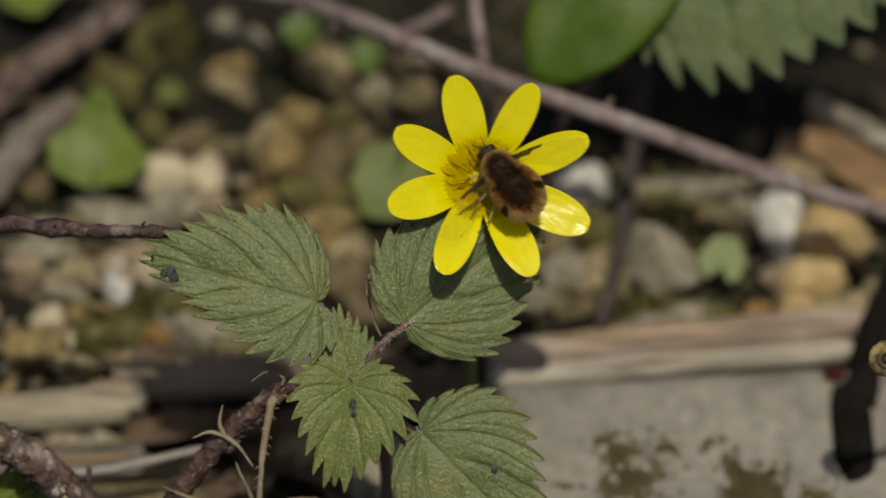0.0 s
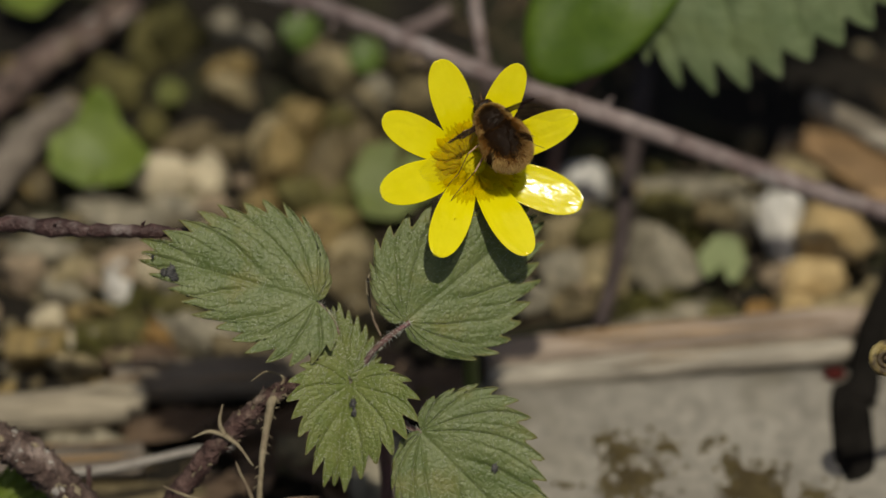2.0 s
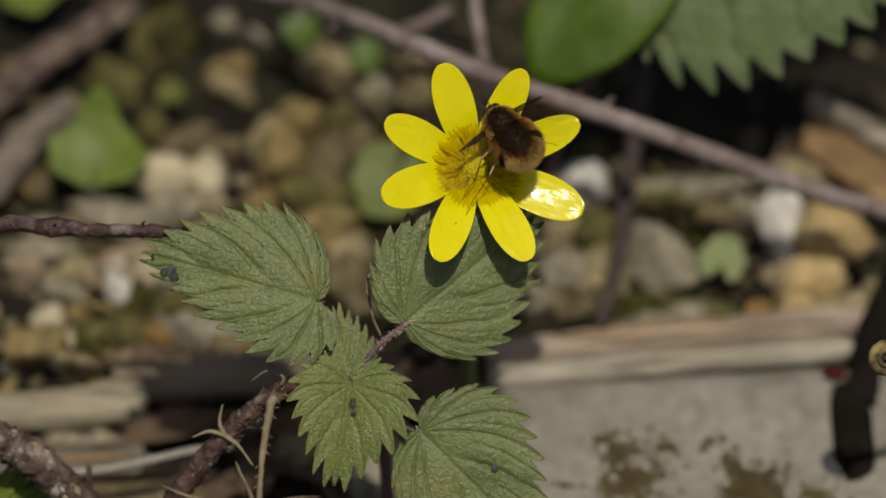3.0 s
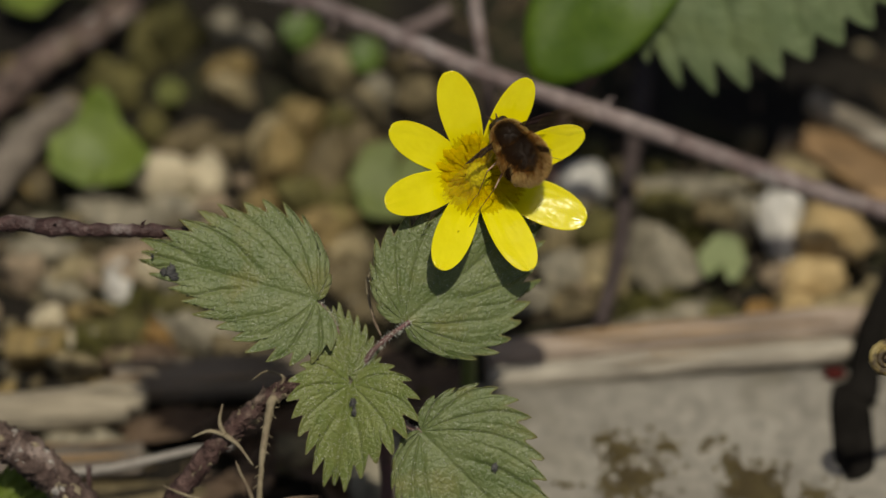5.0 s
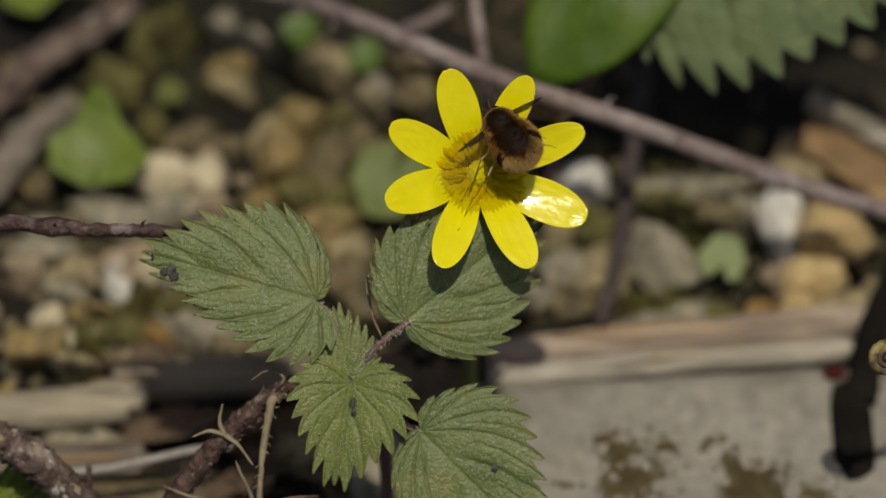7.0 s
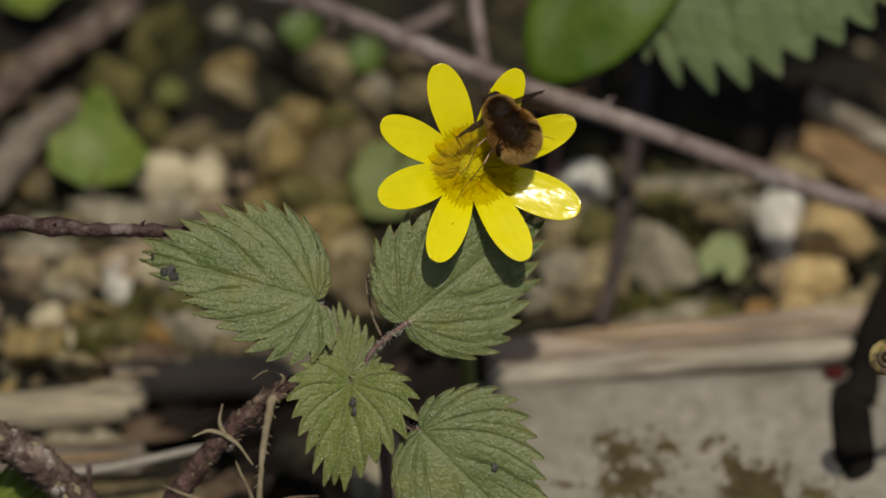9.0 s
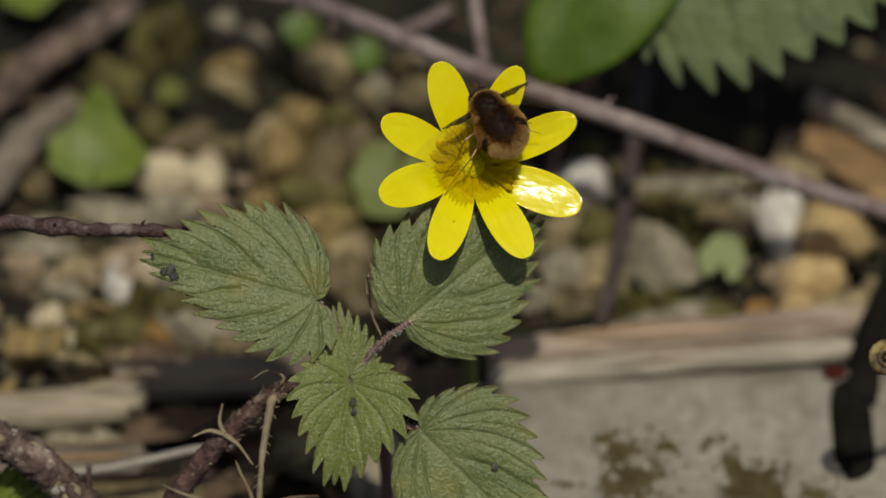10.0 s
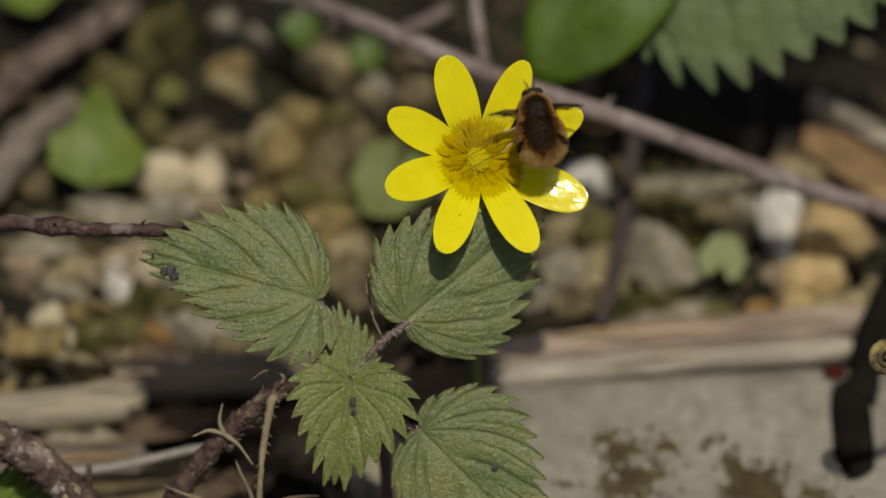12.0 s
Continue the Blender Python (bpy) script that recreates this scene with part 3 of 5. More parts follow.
# ---- slab, reeds, sticks ----
def build_slab():
    bm = bmesh.new()
    made = bmesh.ops.create_cube(bm, size=1.0)["verts"]
    bmesh.ops.subdivide_edges(bm, edges=bm.edges, cuts=26, use_grid_fill=True)
    for v in bm.verts:
        p = v.co.copy()
        k = max(abs(p.x), abs(p.y)) * 2
        v.co = Vector((p.x * 62, p.y * 46, p.z * 6))
        edge = max(0, k - 0.8) / 0.2
        v.co.z -= edge ** 2 * 1.4 * (1 if p.z > 0 else 0)
        v.co.x += 2.6 * noise.noise(Vector((p.x * 4, p.y * 4, 3)))
        v.co.y += 1.6 * noise.noise(Vector((p.x * 4, p.y * 4, 9)))
        v.co.z += 0.5 * noise.noise(v.co * 0.12) + 0.25 * noise.noise(v.co * 0.45)
        v.co = pose(36 * MM, -13.2 * MM, 1.3 * MM, 0, 0, 3.6) @ (v.co * MM)
    slab = thing("stone_slab", (36 * MM, -15.5 * MM, 0), "flat pale grey stone slab with brown moss patches", "stone slab")
    part("body", bm, SLAB, slab)
    for k, (x, y, r) in enumerate([(26.4, -4.3, 4), (28.0, -8.1, 4.5), (25.5, -10.8, 4), (32.1, -3.4, 2), (38.7, -2.9, 2.4), (41.0, -6.4, 2.4), (44.1, -8.9, 4), (45.6, -11.7, 4), (53.6, -11.7, 3), (42.0, -10.8, 3), (23.2, -2.0, 1.6), (17.4, -10.0, 1.2)]):
        bm = bmesh.new()
        rng = random.Random(k)
        for _ in range(int(r * r * 9)):
            a, d = rng.uniform(0, 2 * math.pi), r * min(1.3, abs(rng.gauss(0, 0.5)))
            q = rng.uniform(0.25, 0.6)
            m = pose((x + math.cos(a) * d * 1.2) * MM, (y + math.sin(a) * d * 0.9) * MM, 4.35 * MM) @ Matrix.Diagonal((q * MM, q * MM, q * 0.8 * MM, 1))
            blob(bm, m, 1, 0.4, 2, rng.uniform(0, 40))
        part("moss_patch", bm, BROWN_MOSS, slab, "low brown-green moss")


build_slab()


def reed(points, width, high, label, mat=REED, name="dry_reed", taper=(1, 1)):
    """A flat split stalk, grooved along its length."""
    bm = bmesh.new()
    line = curve_points([Vector(p) * MM for p in points], 14)
    sides = 20
    rings = []
    for i, p in enumerate(line):
        t = (line[min(i + 1, len(line) - 1)] - line[max(i - 1, 0)]).normalized()
        side = t.cross(Vector((0, 0, 1))).normalized()
        ring = []
        for j in range(sides):
            a = 2 * math.pi * j / sides
            sx, sz = math.cos(a), math.sin(a)
            sx = math.copysign(abs(sx) ** 0.6, sx)
            sz = math.copysign(abs(sz) ** 0.7, sz)
            groove = 1 + 0.07 * math.sin(a * 9) + 0.1 * noise.noise(p * 150 + Vector((j, 0, 0)) * 0.4)
            q = i / (len(line) - 1) * (len(taper) - 1)
            lo = min(int(q), len(taper) - 2)
            fray = (taper[lo] + (taper[lo + 1] - taper[lo]) * (q - lo)) * (1 + 0.1 * noise.noise(Vector((p.x * 400, j * 0.3, width)))) * (1.0 if 0 < i < len(line) - 1 else 0.75)
            ring.append(bm.verts.new(p + side * sx * width * 0.5 * MM * groove * fray + Vector((0, 0, 1)) * sz * high * 0.5 * MM * groove))
        rings.append(ring)
    for a, b in zip(rings, rings[1:]):
        for j in range(sides):
            bm.faces.new((a[j], b[j], b[(j + 1) % sides], a[(j + 1) % sides]))
    bm.faces.new(rings[0])
    bm.faces.new(list(reversed(rings[-1])))
    bmesh.ops.recalc_face_normals(bm, faces=bm.faces)
    ob = thing(name, min(line, key=lambda p: p.z) - Vector((0, 0, high * 0.5 * MM)), label, "reed" if "reed" in name else "wood", "dry reeds" if "reed" in name else "")
    part("stalk", bm, mat, ob)
    # loose fibres split from its face
    rng = random.Random(label)
    count = len(line)
    for _ in range(7):
        i = rng.randrange(1, count - 9)
        run = line[i:min(count - 1, i + rng.randrange(8, 24))]
        across = rng.uniform(-0.4, 0.4) * width * MM
        lift = high * 0.5 * MM * 0.95
        fibre = bmesh.new()
        pts = []
        for k in (0, len(run) // 2, len(run) - 1):
            t = (line[min(i + k + 1, count - 1)] - line[i + k - 1]).normalized()
            side = t.cross(Vector((0, 0, 1))).normalized()
            pts.append(run[k] + side * (across + rng.uniform(-0.2, 0.2) * MM) + Vector((0, 0, lift + (0.25 * MM if k else 0))))
        tube(fibre, pts, [0.12 * MM, 0.22 * MM, 0.06 * MM], 6, 6, 0.2, 600, 0.5)
        part("fibre", fibre, BROWN_REED if rng.random() < 0.5 else mat, ob)
    return ob


reed([(6.3, 12.6, 2.6), (26.1, 15.5, 2.8), (62.7, 19.2, 3.0)], 4.6, 4.6, "pinkish tan dry reed lying on the ground")
reed([(6.6, 8.9, 3.0), (30.0, 11.3, 3.2), (59.8, 14.1, 3.2)], 3.6, 3.2, "pale tan split reed lying against the slab", PALE_REED)
reed([(-69.1, 2.9, 2.9), (-60.9, 3.3, 2.9), (-51.9, 4.4, 2.9), (-46.1, 5.5, 2.9), (-43.1, 4.8, 2.9)], 6.0, 4.2, "pale straw-coloured broken reed on the ground", STRAW, taper=(0.9, 0.95, 1.05, 1.15, 0.45))
reed([(-68, -4.5, 2.2), (-54.2, -4.5, 2.2), (-43.1, -4.0, 2.2)], 5.5, 3.2, "greyish dry reed on the ground", SHADED_GREY_REED)
reed([(-48, 8.6, 2.6), (-36, 9.2, 3.0), (-22, 10.5, 2.8), (-12, 14, 2.4)], 6.5, 4.0, "dark grey weathered stick lying in shade", OLD_WOOD, "dead_stick")
reed([(55.4, 56.9, 7.0), (61.1, 54.0, 6.2), (66.8, 50.5, 5.4), (80, 42.5, 3.5)], 3.4, 2.4, "weathered pale grey splinter of wood", PALE_REED, "wood_splinter")
reed([(55.5, 54.6, 2.6), (61.2, 50.0, 2.4), (66.7, 44.6, 2.2), (78, 34, 2.0)], 8.0, 3.2, "broad brown dry reed under a splinter", BROWN_REED)


def twig(name, points, radii, mat, label, category="twig", rough=0.3, thorns=0, seed=0, knots=0, world_mm=False, flakes=0):
    """A knobbly stem with curved prickles; thing > bark, prickle."""
    line = [Vector(p) * MM if world_mm else spot(*p) for p in points]
    base = min(line, key=lambda p: p.z)
    ob = thing(name, base, label, category)
    bm = bmesh.new()
    tube(bm, line, [r * MM for r in radii], 30 if flakes else 14, 24 if flakes else 14, rough, 900 if flakes else 420)
    rng = random.Random(seed)
    smooth_line = curve_points(line, 14)
    for _ in range(knots):
        i = rng.randrange(len(smooth_line))
        r = sum(radii) / len(radii) * MM
        m = Matrix.Translation(smooth_line[i] + Vector((rng.uniform(-1, 1), rng.uniform(-1, 0), rng.uniform(-0.2, 1))) * r * 0.7) @ Matrix.Diagonal((r * 0.7, r * 0.6, r * 0.6, 1))
        kb = bmesh.new()
        blob(kb, m, 2, 0.4, 2, rng.uniform(0, 50))
        part("knot", kb, mat, ob)
    part("bark", bm, mat, ob)
    mean = sum(radii) / len(radii) * MM
    for k in range(flakes):
        i = rng.randrange(2, len(smooth_line) - 2)
        t = (smooth_line[i + 1] - smooth_line[i - 1]).normalized()
        w = Vector((rng.uniform(-1, 1), rng.uniform(-1, 0.3), rng.uniform(-0.3, 1)))
        w = (w - t * w.dot(t)).normalized()
        kb = bmesh.new()
        size = rng.uniform(0.3, 0.8) * MM
        m = basis(t, w.cross(t), w, smooth_line[i] + w * mean * rng.uniform(0.92, 1.04)) @ Matrix.Diagonal((size * 1.4, size * 0.8, size * 0.3, 1))
        blob(kb, m, 2, 0.7, 1.8, rng.uniform(0, 50))
        part("bark_flake", kb, (LICHEN, mat, DRY_STALK)[k % 3], ob)
    for _ in range(thorns):
        i = rng.randrange(3, len(smooth_line) - 3)
        t = (smooth_line[i + 1] - smooth_line[i - 1]).normalized()
        way = Vector((rng.uniform(-1, 1), rng.uniform(-1, 0.6), rng.uniform(-1, 1)))
        way = (way - t * way.dot(t)).normalized()
        r = radii[0] * MM
        p = smooth_line[i] + way * r * 0.7
        bm = bmesh.new()
        tube(bm, [p, p + way * r * 0.8 + t * r * 0.1, p + way * r * 1.5 + t * r * 0.6], [r * 0.38, r * 0.22, r * 0.04], 3, 6)
        part("prickle", bm, mat, ob)
    return ob


twig("fallen_branch", [(-94, 30, 3.2), (-72.6, 52.8, 4.2), (-62.9, 65.2, 4.4), (-54.5, 71.7, 4.6), (-45.5, 81.7, 4.6), (-32, 100, 4)], [2.4, 2.4, 2.3, 2.2], BRANCH, "grey-brown fallen branch on the ground", "branch", 0.3, world_mm=True, knots=8, seed=4, flakes=50)
twig("dead_stick", [(-84, 26, 3), (-69.9, 41.6, 3.2), (-62.0, 52.2, 4.5), (-56.2, 57.5, 5)], [3.2, 3.0, 2.2], SHADED_GREY_REED, "short dull brown stick on the flints", "stick", 0.25, world_mm=True, seed=5)
twig("bramble_stem", [(-75.8, 52.9, 76.1), (-30.1, 40.2, 64.3), (-11.9, 33.3, 47.8), (5.4, 25.7, 39.0), (28.2, 17.7, 38.1), (52.3, 9.1, 42.9), (70.3, 3.4, 41.8), (103.4, -9.7, 43.8)], [1.4, 1.4, 1.4, 1.4, 1.45, 1.35, 1.2], BRAMBLE, "long arching purplish-brown bramble stem", "bramble", 0.12, 9, 2)
twig("upright_twig", [(3.9, 46.2, 41.6), (4.4, 38.9, 43.2), (5.0, 33.1, 44.0), (6.1, 26.1, 44.8), (6.9, 18.6, 52.8), (7.3, 14.7, 56.0)], [1.0, 1.0, 0.9, 0.9], BRAMBLE, "thin upright mauve-brown twig behind the flower", "twig", 0.15, 3, 3)
twig("dark_stem", [(30.5, 62, 9), (29.5, 52.1, 8), (27.5, 41.6, 7), (26.0, 29.2, 6), (22.9, 16.6, 5.5)], [1.3, 1.3, 1.2, 1.1], DULL_STEM, "dark purplish dead stem lying across flints", "stem", 0.2, 4, 6, world_mm=True)
twig("dead_stub", [(-8, 30.5, 70), (-5.4, 32.6, 62), (-2.0, 34.1, 60), (0.9, 36.0, 60)], [1.4, 1.1, 0.9], BRAMBLE, "short broken brown twig", "twig", 0.2, 0, 8)
twig("thorny_twig", [(-110, -30, 30), (-85, 1, 14), (-63.0, 3.3, 6), (-54.3, 3.0, 5), (-48.1, 2.5, 4), (-41.9, 2.5, 4), (-35.0, 2.0, 4), (-28.1, 0.1, 6), (-20, -8, 12), (-16, -20, 20)], [1.0, 1.0, 1.15, 0.95, 0.85, 0.8, 0.7], BRAMBLE_DARK, "dark reddish-brown knobbly bramble twig", "twig", 0.42, 5, 12, 9)
twig("bark_stem", [(-72, -19, 12), (-62.6, -25.6, 10), (-57.9, -28.0, 10), (-53.3, -31.8, 10), (-49.4, -35.7, 10), (-40, -46, 14), (-34, -52, 20)], [2.6, 2.6, 2.5, 2.2, 2.0], BARK, "rough grey-brown bark-covered stem with lichen", "stem", 0.3, 0, 14, 10, flakes=90)
twig("white_twig", [(-66, -13, 8), (-57.7, -12.4, 10.5), (-46.6, -11.5, 11.5), (-36, -9, 12), (-30, -7, 10)], [0.5, 0.6, 0.6, 0.45], LICHEN, "thin bleached grey twig", "twig", 0.2, 0, 15, world_mm=True)
twig("dead_peg", [(-49.0, -42, 14), (-49.0, -35.9, 12.5), (-49.0, -29.8, 12)], [0.45, 0.42, 0.4], BRAMBLE_DARK, "small broken brown stalk stub", "stalk", 0.2, 0, 17)


def build_dead_bramble():
    """Shaggy old stem with curled dry stipules and a side stalk, out of which the nettle leans."""
    foot = spot(-46, -50, 22)
    ob = thing("old_bramble", foot, "old reddish bramble stem with peeling bark and dry tendrils", "bramble")
    bm = bmesh.new()
    main = [foot, spot(-37.7, -35.7, 10), spot(-33.7, -30.2, 8), spot(-29.7, -25.5, 7), spot(-24.3, -20.8, 6), spot(-19.6, -18.1, 5), spot(-12.2, -16.7, 7)]
    tube(bm, main, [1.6 * MM, 1.5 * MM, 1.4 * MM, 1.3 * MM, 1.15 * MM, 0.95 * MM], 24, 18, 0.26, 900)
    part("stem", bm, RED_BARK, ob, "rough red-brown peeling bark")
    rng = random.Random(5)
    line = curve_points(main, 14)
    for k in range(80):
        i = rng.randrange(8, len(line) - 10)
        t = (line[i + 1] - line[i - 1]).normalized()
        w = Vector((rng.uniform(-1, 1), rng.uniform(-1, 0.2), rng.uniform(-0.6, 1))).normalized()
        p = line[i] + (w - t * w.dot(t)).normalized() * 1.1 * MM
        bm = bmesh.new()
        tube(bm, [p, p + t * 0.6 * MM + w * 0.3 * MM, p + t * 1.0 * MM + w * 0.9 * MM], [0.3 * MM, 0.22 * MM, 0.05 * MM], 4, 6, 0.3, 900, 0.6)
        part("bark_flake", bm, DRY_STALK if k % 3 == 0 else RED_BARK, ob)
    hb = bmesh.new()
    spots = [(p, (RIGHT * rng.uniform(-1, 1) + RISE * rng.uniform(-1, 1) + FACE * rng.uniform(-0.2, 1)).normalized()) for p in line[6:] for _ in range(5)]
    hairs(hb, rng, [(p + w * 0.9 * MM, w) for p, w in spots], 0.8 * MM, 0.045 * MM, 0.3)
    tagged(part("bristles", hb, DRY_STALK, ob, "fine tan bristles", smooth=False), kind="stuff")
    stalk = [spot(-25.9, -40.5, 9), spot(-25.2, -35.4, 5), spot(-24.6, -27.7, 4.5), spot(-23.5, -21.5, 4.5), spot(-22.9, -20.0, 5)]
    bm = bmesh.new()
    tube(bm, stalk, [0.36 * MM, 0.38 * MM, 0.42 * MM, 0.65 * MM, 0.5 * MM], 12, 10, 0.35, 900)
    st = part("side_stalk", bm, DRY_STALK, ob, "pale pinkish-tan prickly side stalk")
    sl = curve_points(stalk, 12)
    for k in range(18):
        i = rng.randrange(2, len(sl) - 4)
        s = -1 if k % 2 else 1
        p = sl[i] + RIGHT * s * 0.33 * MM
        bm = bmesh.new()
        tube(bm, [p, p + (RIGHT * s * 0.35 - RISE * 0.2 + FACE * rng.uniform(-0.3, 0.3)) * MM, p + (RIGHT * s * 0.6 - RISE * 0.55) * MM], [0.13 * MM, 0.09 * MM, 0.02 * MM], 3, 5)
        part("prickle", bm, DRY_STALK, st)
    node = spot(-29.9, -25.4, 5.2)
    for ends in ([(-30.5, -23.6, 4.8), (-30.1, -21.2, 4.5)], [(-32, -24.9, 4.6), (-34.2, -25.7, 4.2)], [(-28, -26.8, 4.8), (-25.9, -29.6, 4.2)],
                 ):
        bm = bmesh.new()
        tube(bm, [node] + [spot(*e) for e in ends], [0.38 * MM, 0.28 * MM, 0.1 * MM], 8, 8, 0.2, 700, 0.7)
        part("tendril", bm, DRY_STALK, ob, "curled straw-coloured dry tendril")
    for pts in ([(-23.0, -20, 4.6), (-21.8, -17.6, 4.4), (-24, -16.7, 4.2), (-26.2, -18, 4)], [(-22.0, -20.2, 4.6), (-19.6, -19.8, 4.2), (-19.0, -22.5, 4), (-18.4, -23.8, 4)],
                [(-26.2, -37.5, 7), (-26.2, -34, 6), (-27.8, -30.5, 6), (-28.4, -29, 6)], [(-33, -34.5, 8), (-36, -33.5, 7), (-38.5, -32.4, 7)],
                [(-24.5, -35.5, 6), (-21, -34.2, 7), (-16.5, -34, 8)], [(-19.5, -20, 5), (-17, -22, 6), (-15.5, -22.5, 7)]):
        bm = bmesh.new()
        tube(bm, [spot(*e) for e in pts], [0.22 * MM, 0.25 * MM, 0.2 * MM, 0.06 * MM], 8, 8, 0.4, 900, 0.6)
        part("tendril", bm, DRY_STALK, ob, "curled straw-coloured dry tendril")


build_dead_bramble()


# ---- nettle ----
def build_nettle():
    foot = spot(-8, -40, 32)
    foot.z = 0
    ob = thing("nettle", foot, "young stinging nettle with grey-green toothed hairy leaves", "nettle")
    node = spot(-11.6, -17.6, 4.5)
    bm = bmesh.new()
    tube(bm, [foot, spot(-8, -30, 20), spot(-9.5, -22, 9), node, spot(-12, -15, 3)], [1.1 * MM, 1.0 * MM, 0.9 * MM, 0.7 * MM, 0.4 * MM], 10, 10, 0.1, 500)
    part("stem", bm, STEM_RED, ob)
    # base, tip, facing (right, rise, face), fold, curl, cup, material, teeth, seed, then width, lobe and peak of each half
    leaves = [
        ((-17.2, -7.0, 0.5), (-40.6, -0.3, 0.5), (0.05, 0.12, 1), 0.05, -0.06, 0.12, NETTLE, 12, 3, (8.7, 0.2, 0.5), (10.6, 0.07, 0.68)),
        ((-5.1, -9.9, 0.5), (12.8, 4.6, 3.5), (0.1, -0.12, 1), 0.03, -0.05, 0.12, NETTLE, 12, 8, (10.8, 0.1, 0.6), (10.5, 0.05, 0.66)),
        ((-12.6, -18.4, 1.6), (-14.8, -31.9, 1.0), (0.02, 0.1, 1), 0.34, -0.1, 0.05, NETTLE_YOUNG, 9, 5, (8.8, 0.3, 0.58), (7.4, 0.3, 0.56)),
        ((-12.8, -17.2, 2.0), (-14.8, -8.0, 1.0), (0.1, 0.05, 1), 0.1, -0.1, 0.1, NETTLE_YOUNG, 9, 6, (4.6, 0.14, 0.6), (4.4, 0.14, 0.6)),
        ((-3.0, -24.8, 1.2), (13.2, -41.0, 1.5), (-0.05, 0.1, 1), 0.06, -0.05, 0.1, NETTLE, 12, 7, (11.4, 0.12, 0.6), (8.9, 0.06, 0.62)),
    ]
    for base, tip, facing, fold, curl, cup, mat, teeth, seed, one, two in leaves:
        b, t = spot(*base), spot(*tip)
        face = RIGHT * facing[0] + RISE * facing[1] + FACE * facing[2]
        m = leaf_frame(b, t, face)
        length = (t - b).length
        bm = bmesh.new()
        nettle_blade(bm, m, length, 0.0, teeth, cup, curl, fold, seed, tooth=0.15 if mat is NETTLE_YOUNG else 0.1, across=84, quilt=0.0007 if mat is NETTLE_YOUNG else 0.0011, halves_of={-1: (one[0] * MM, *one[1:]), 1: (two[0] * MM, *two[1:])})
        rng = random.Random(seed)
        thicken(bm, 0.12 * MM, face)
        upper = [f for f in bm.faces if f.normal.dot(face) > 0.2]
        pick = [(f.calc_center_median(), f.normal.copy()) for f in rng.choices(upper, [f.calc_area() for f in upper], k=2600)]
        blade = part("leaf", bm, [mat, MARGIN], ob)
        hb = bmesh.new()
        hairs(hb, rng, pick, 0.34 * MM, 0.02 * MM, 0.8)
        tagged(part("bristles", hb, HAIR, blade, "fine white stinging hairs", smooth=False), kind="stuff")
    # stalks of the leaves
    for pts, r in (([node, spot(-14.4, -11, 2), spot(-16.2, -8.2, 1.6), spot(-17.4, -6.9, 1.4)], 0.4), ([node, spot(-9.8, -14.2, 1.2), spot(-7.2, -11.8, 0.2), spot(-4.5, -9.9, 0.2)], 0.42),
                   ([node, spot(-8, -21, 3), spot(-4.8, -24, 1.8), spot(-2.8, -24.9, 1.7)], 0.5), ([node, spot(-12.4, -18.4, 2.4)], 0.4)):
        bm = bmesh.new()
        tube(bm, pts, [r * MM, r * 0.9 * MM, r * 0.8 * MM], 10, 8, 0.12, 900)
        stalk = part("leaf_stalk", bm, STEM_RED, ob, "reddish bristly leaf stalk")
        line = curve_points(pts, 10)
        rng = random.Random(int(r * 1000))
        hb = bmesh.new()
        hairs(hb, rng, [(p, (RIGHT * rng.uniform(-1, 1) + RISE * rng.uniform(-1, 1) + FACE * rng.uniform(0, 1)).normalized()) for p in line for _ in range(9)], 0.95 * MM, 0.05 * MM, 0.25)
        tagged(part("bristles", hb, HAIR, stalk, "white stinging hairs", smooth=False), kind="stuff")
    bm = bmesh.new()
    tube(bm, [spot(-8.4, -11.8, 1.0), spot(-9.4, -9.6, 2.5), spot(-10.2, -6.5, 3.5), spot(-10.3, -4.4, 3.5), spot(-10.0, -3.4, 3.8)], [0.16 * MM, 0.2 * MM, 0.24 * MM, 0.12 * MM], 10, 8, 0.6, 1500)
    part("withered_shoot", bm, DRY_STALK, ob, "thin withered brown shoot")
    # dark blemishes on the blades
    for u, v, w, r in ((-36.9, -3.0, 0.7, 0.45), (-37.9, -3.1, 0.6, 0.3), (-36.4, -3.7, 0.7, 0.36), (-35.2, -5.2, 0.7, 0.28), (-34.7, -6.0, 0.7, 0.22), (-39.4, -1.0, 0.6, 0.14), (-18.9, -12.8, 0.8, 0.55), (-21.2, -8.5, 0.6, 0.45), (-26.1, -11.0, 0.7, 0.3), (-4.1, -6.0, 4.0, 0.22), (7.0, -29.7, 1.2, 0.32), (-12.2, -21, 1.0, 0.35), (-12.0, -22.2, 1.0, 0.3)):
        bm = bmesh.new()
        m = basis(RIGHT, RISE, FACE, spot(u, v, w)) @ Matrix.Diagonal((r * MM, r * 1.3 * MM, 0.05 * MM, 1))
        blob(bm, m, 4, 1.5, 2.6, u)
        part("blemish", bm, BLEMISH, ob, "dark withered spot")


build_nettle()


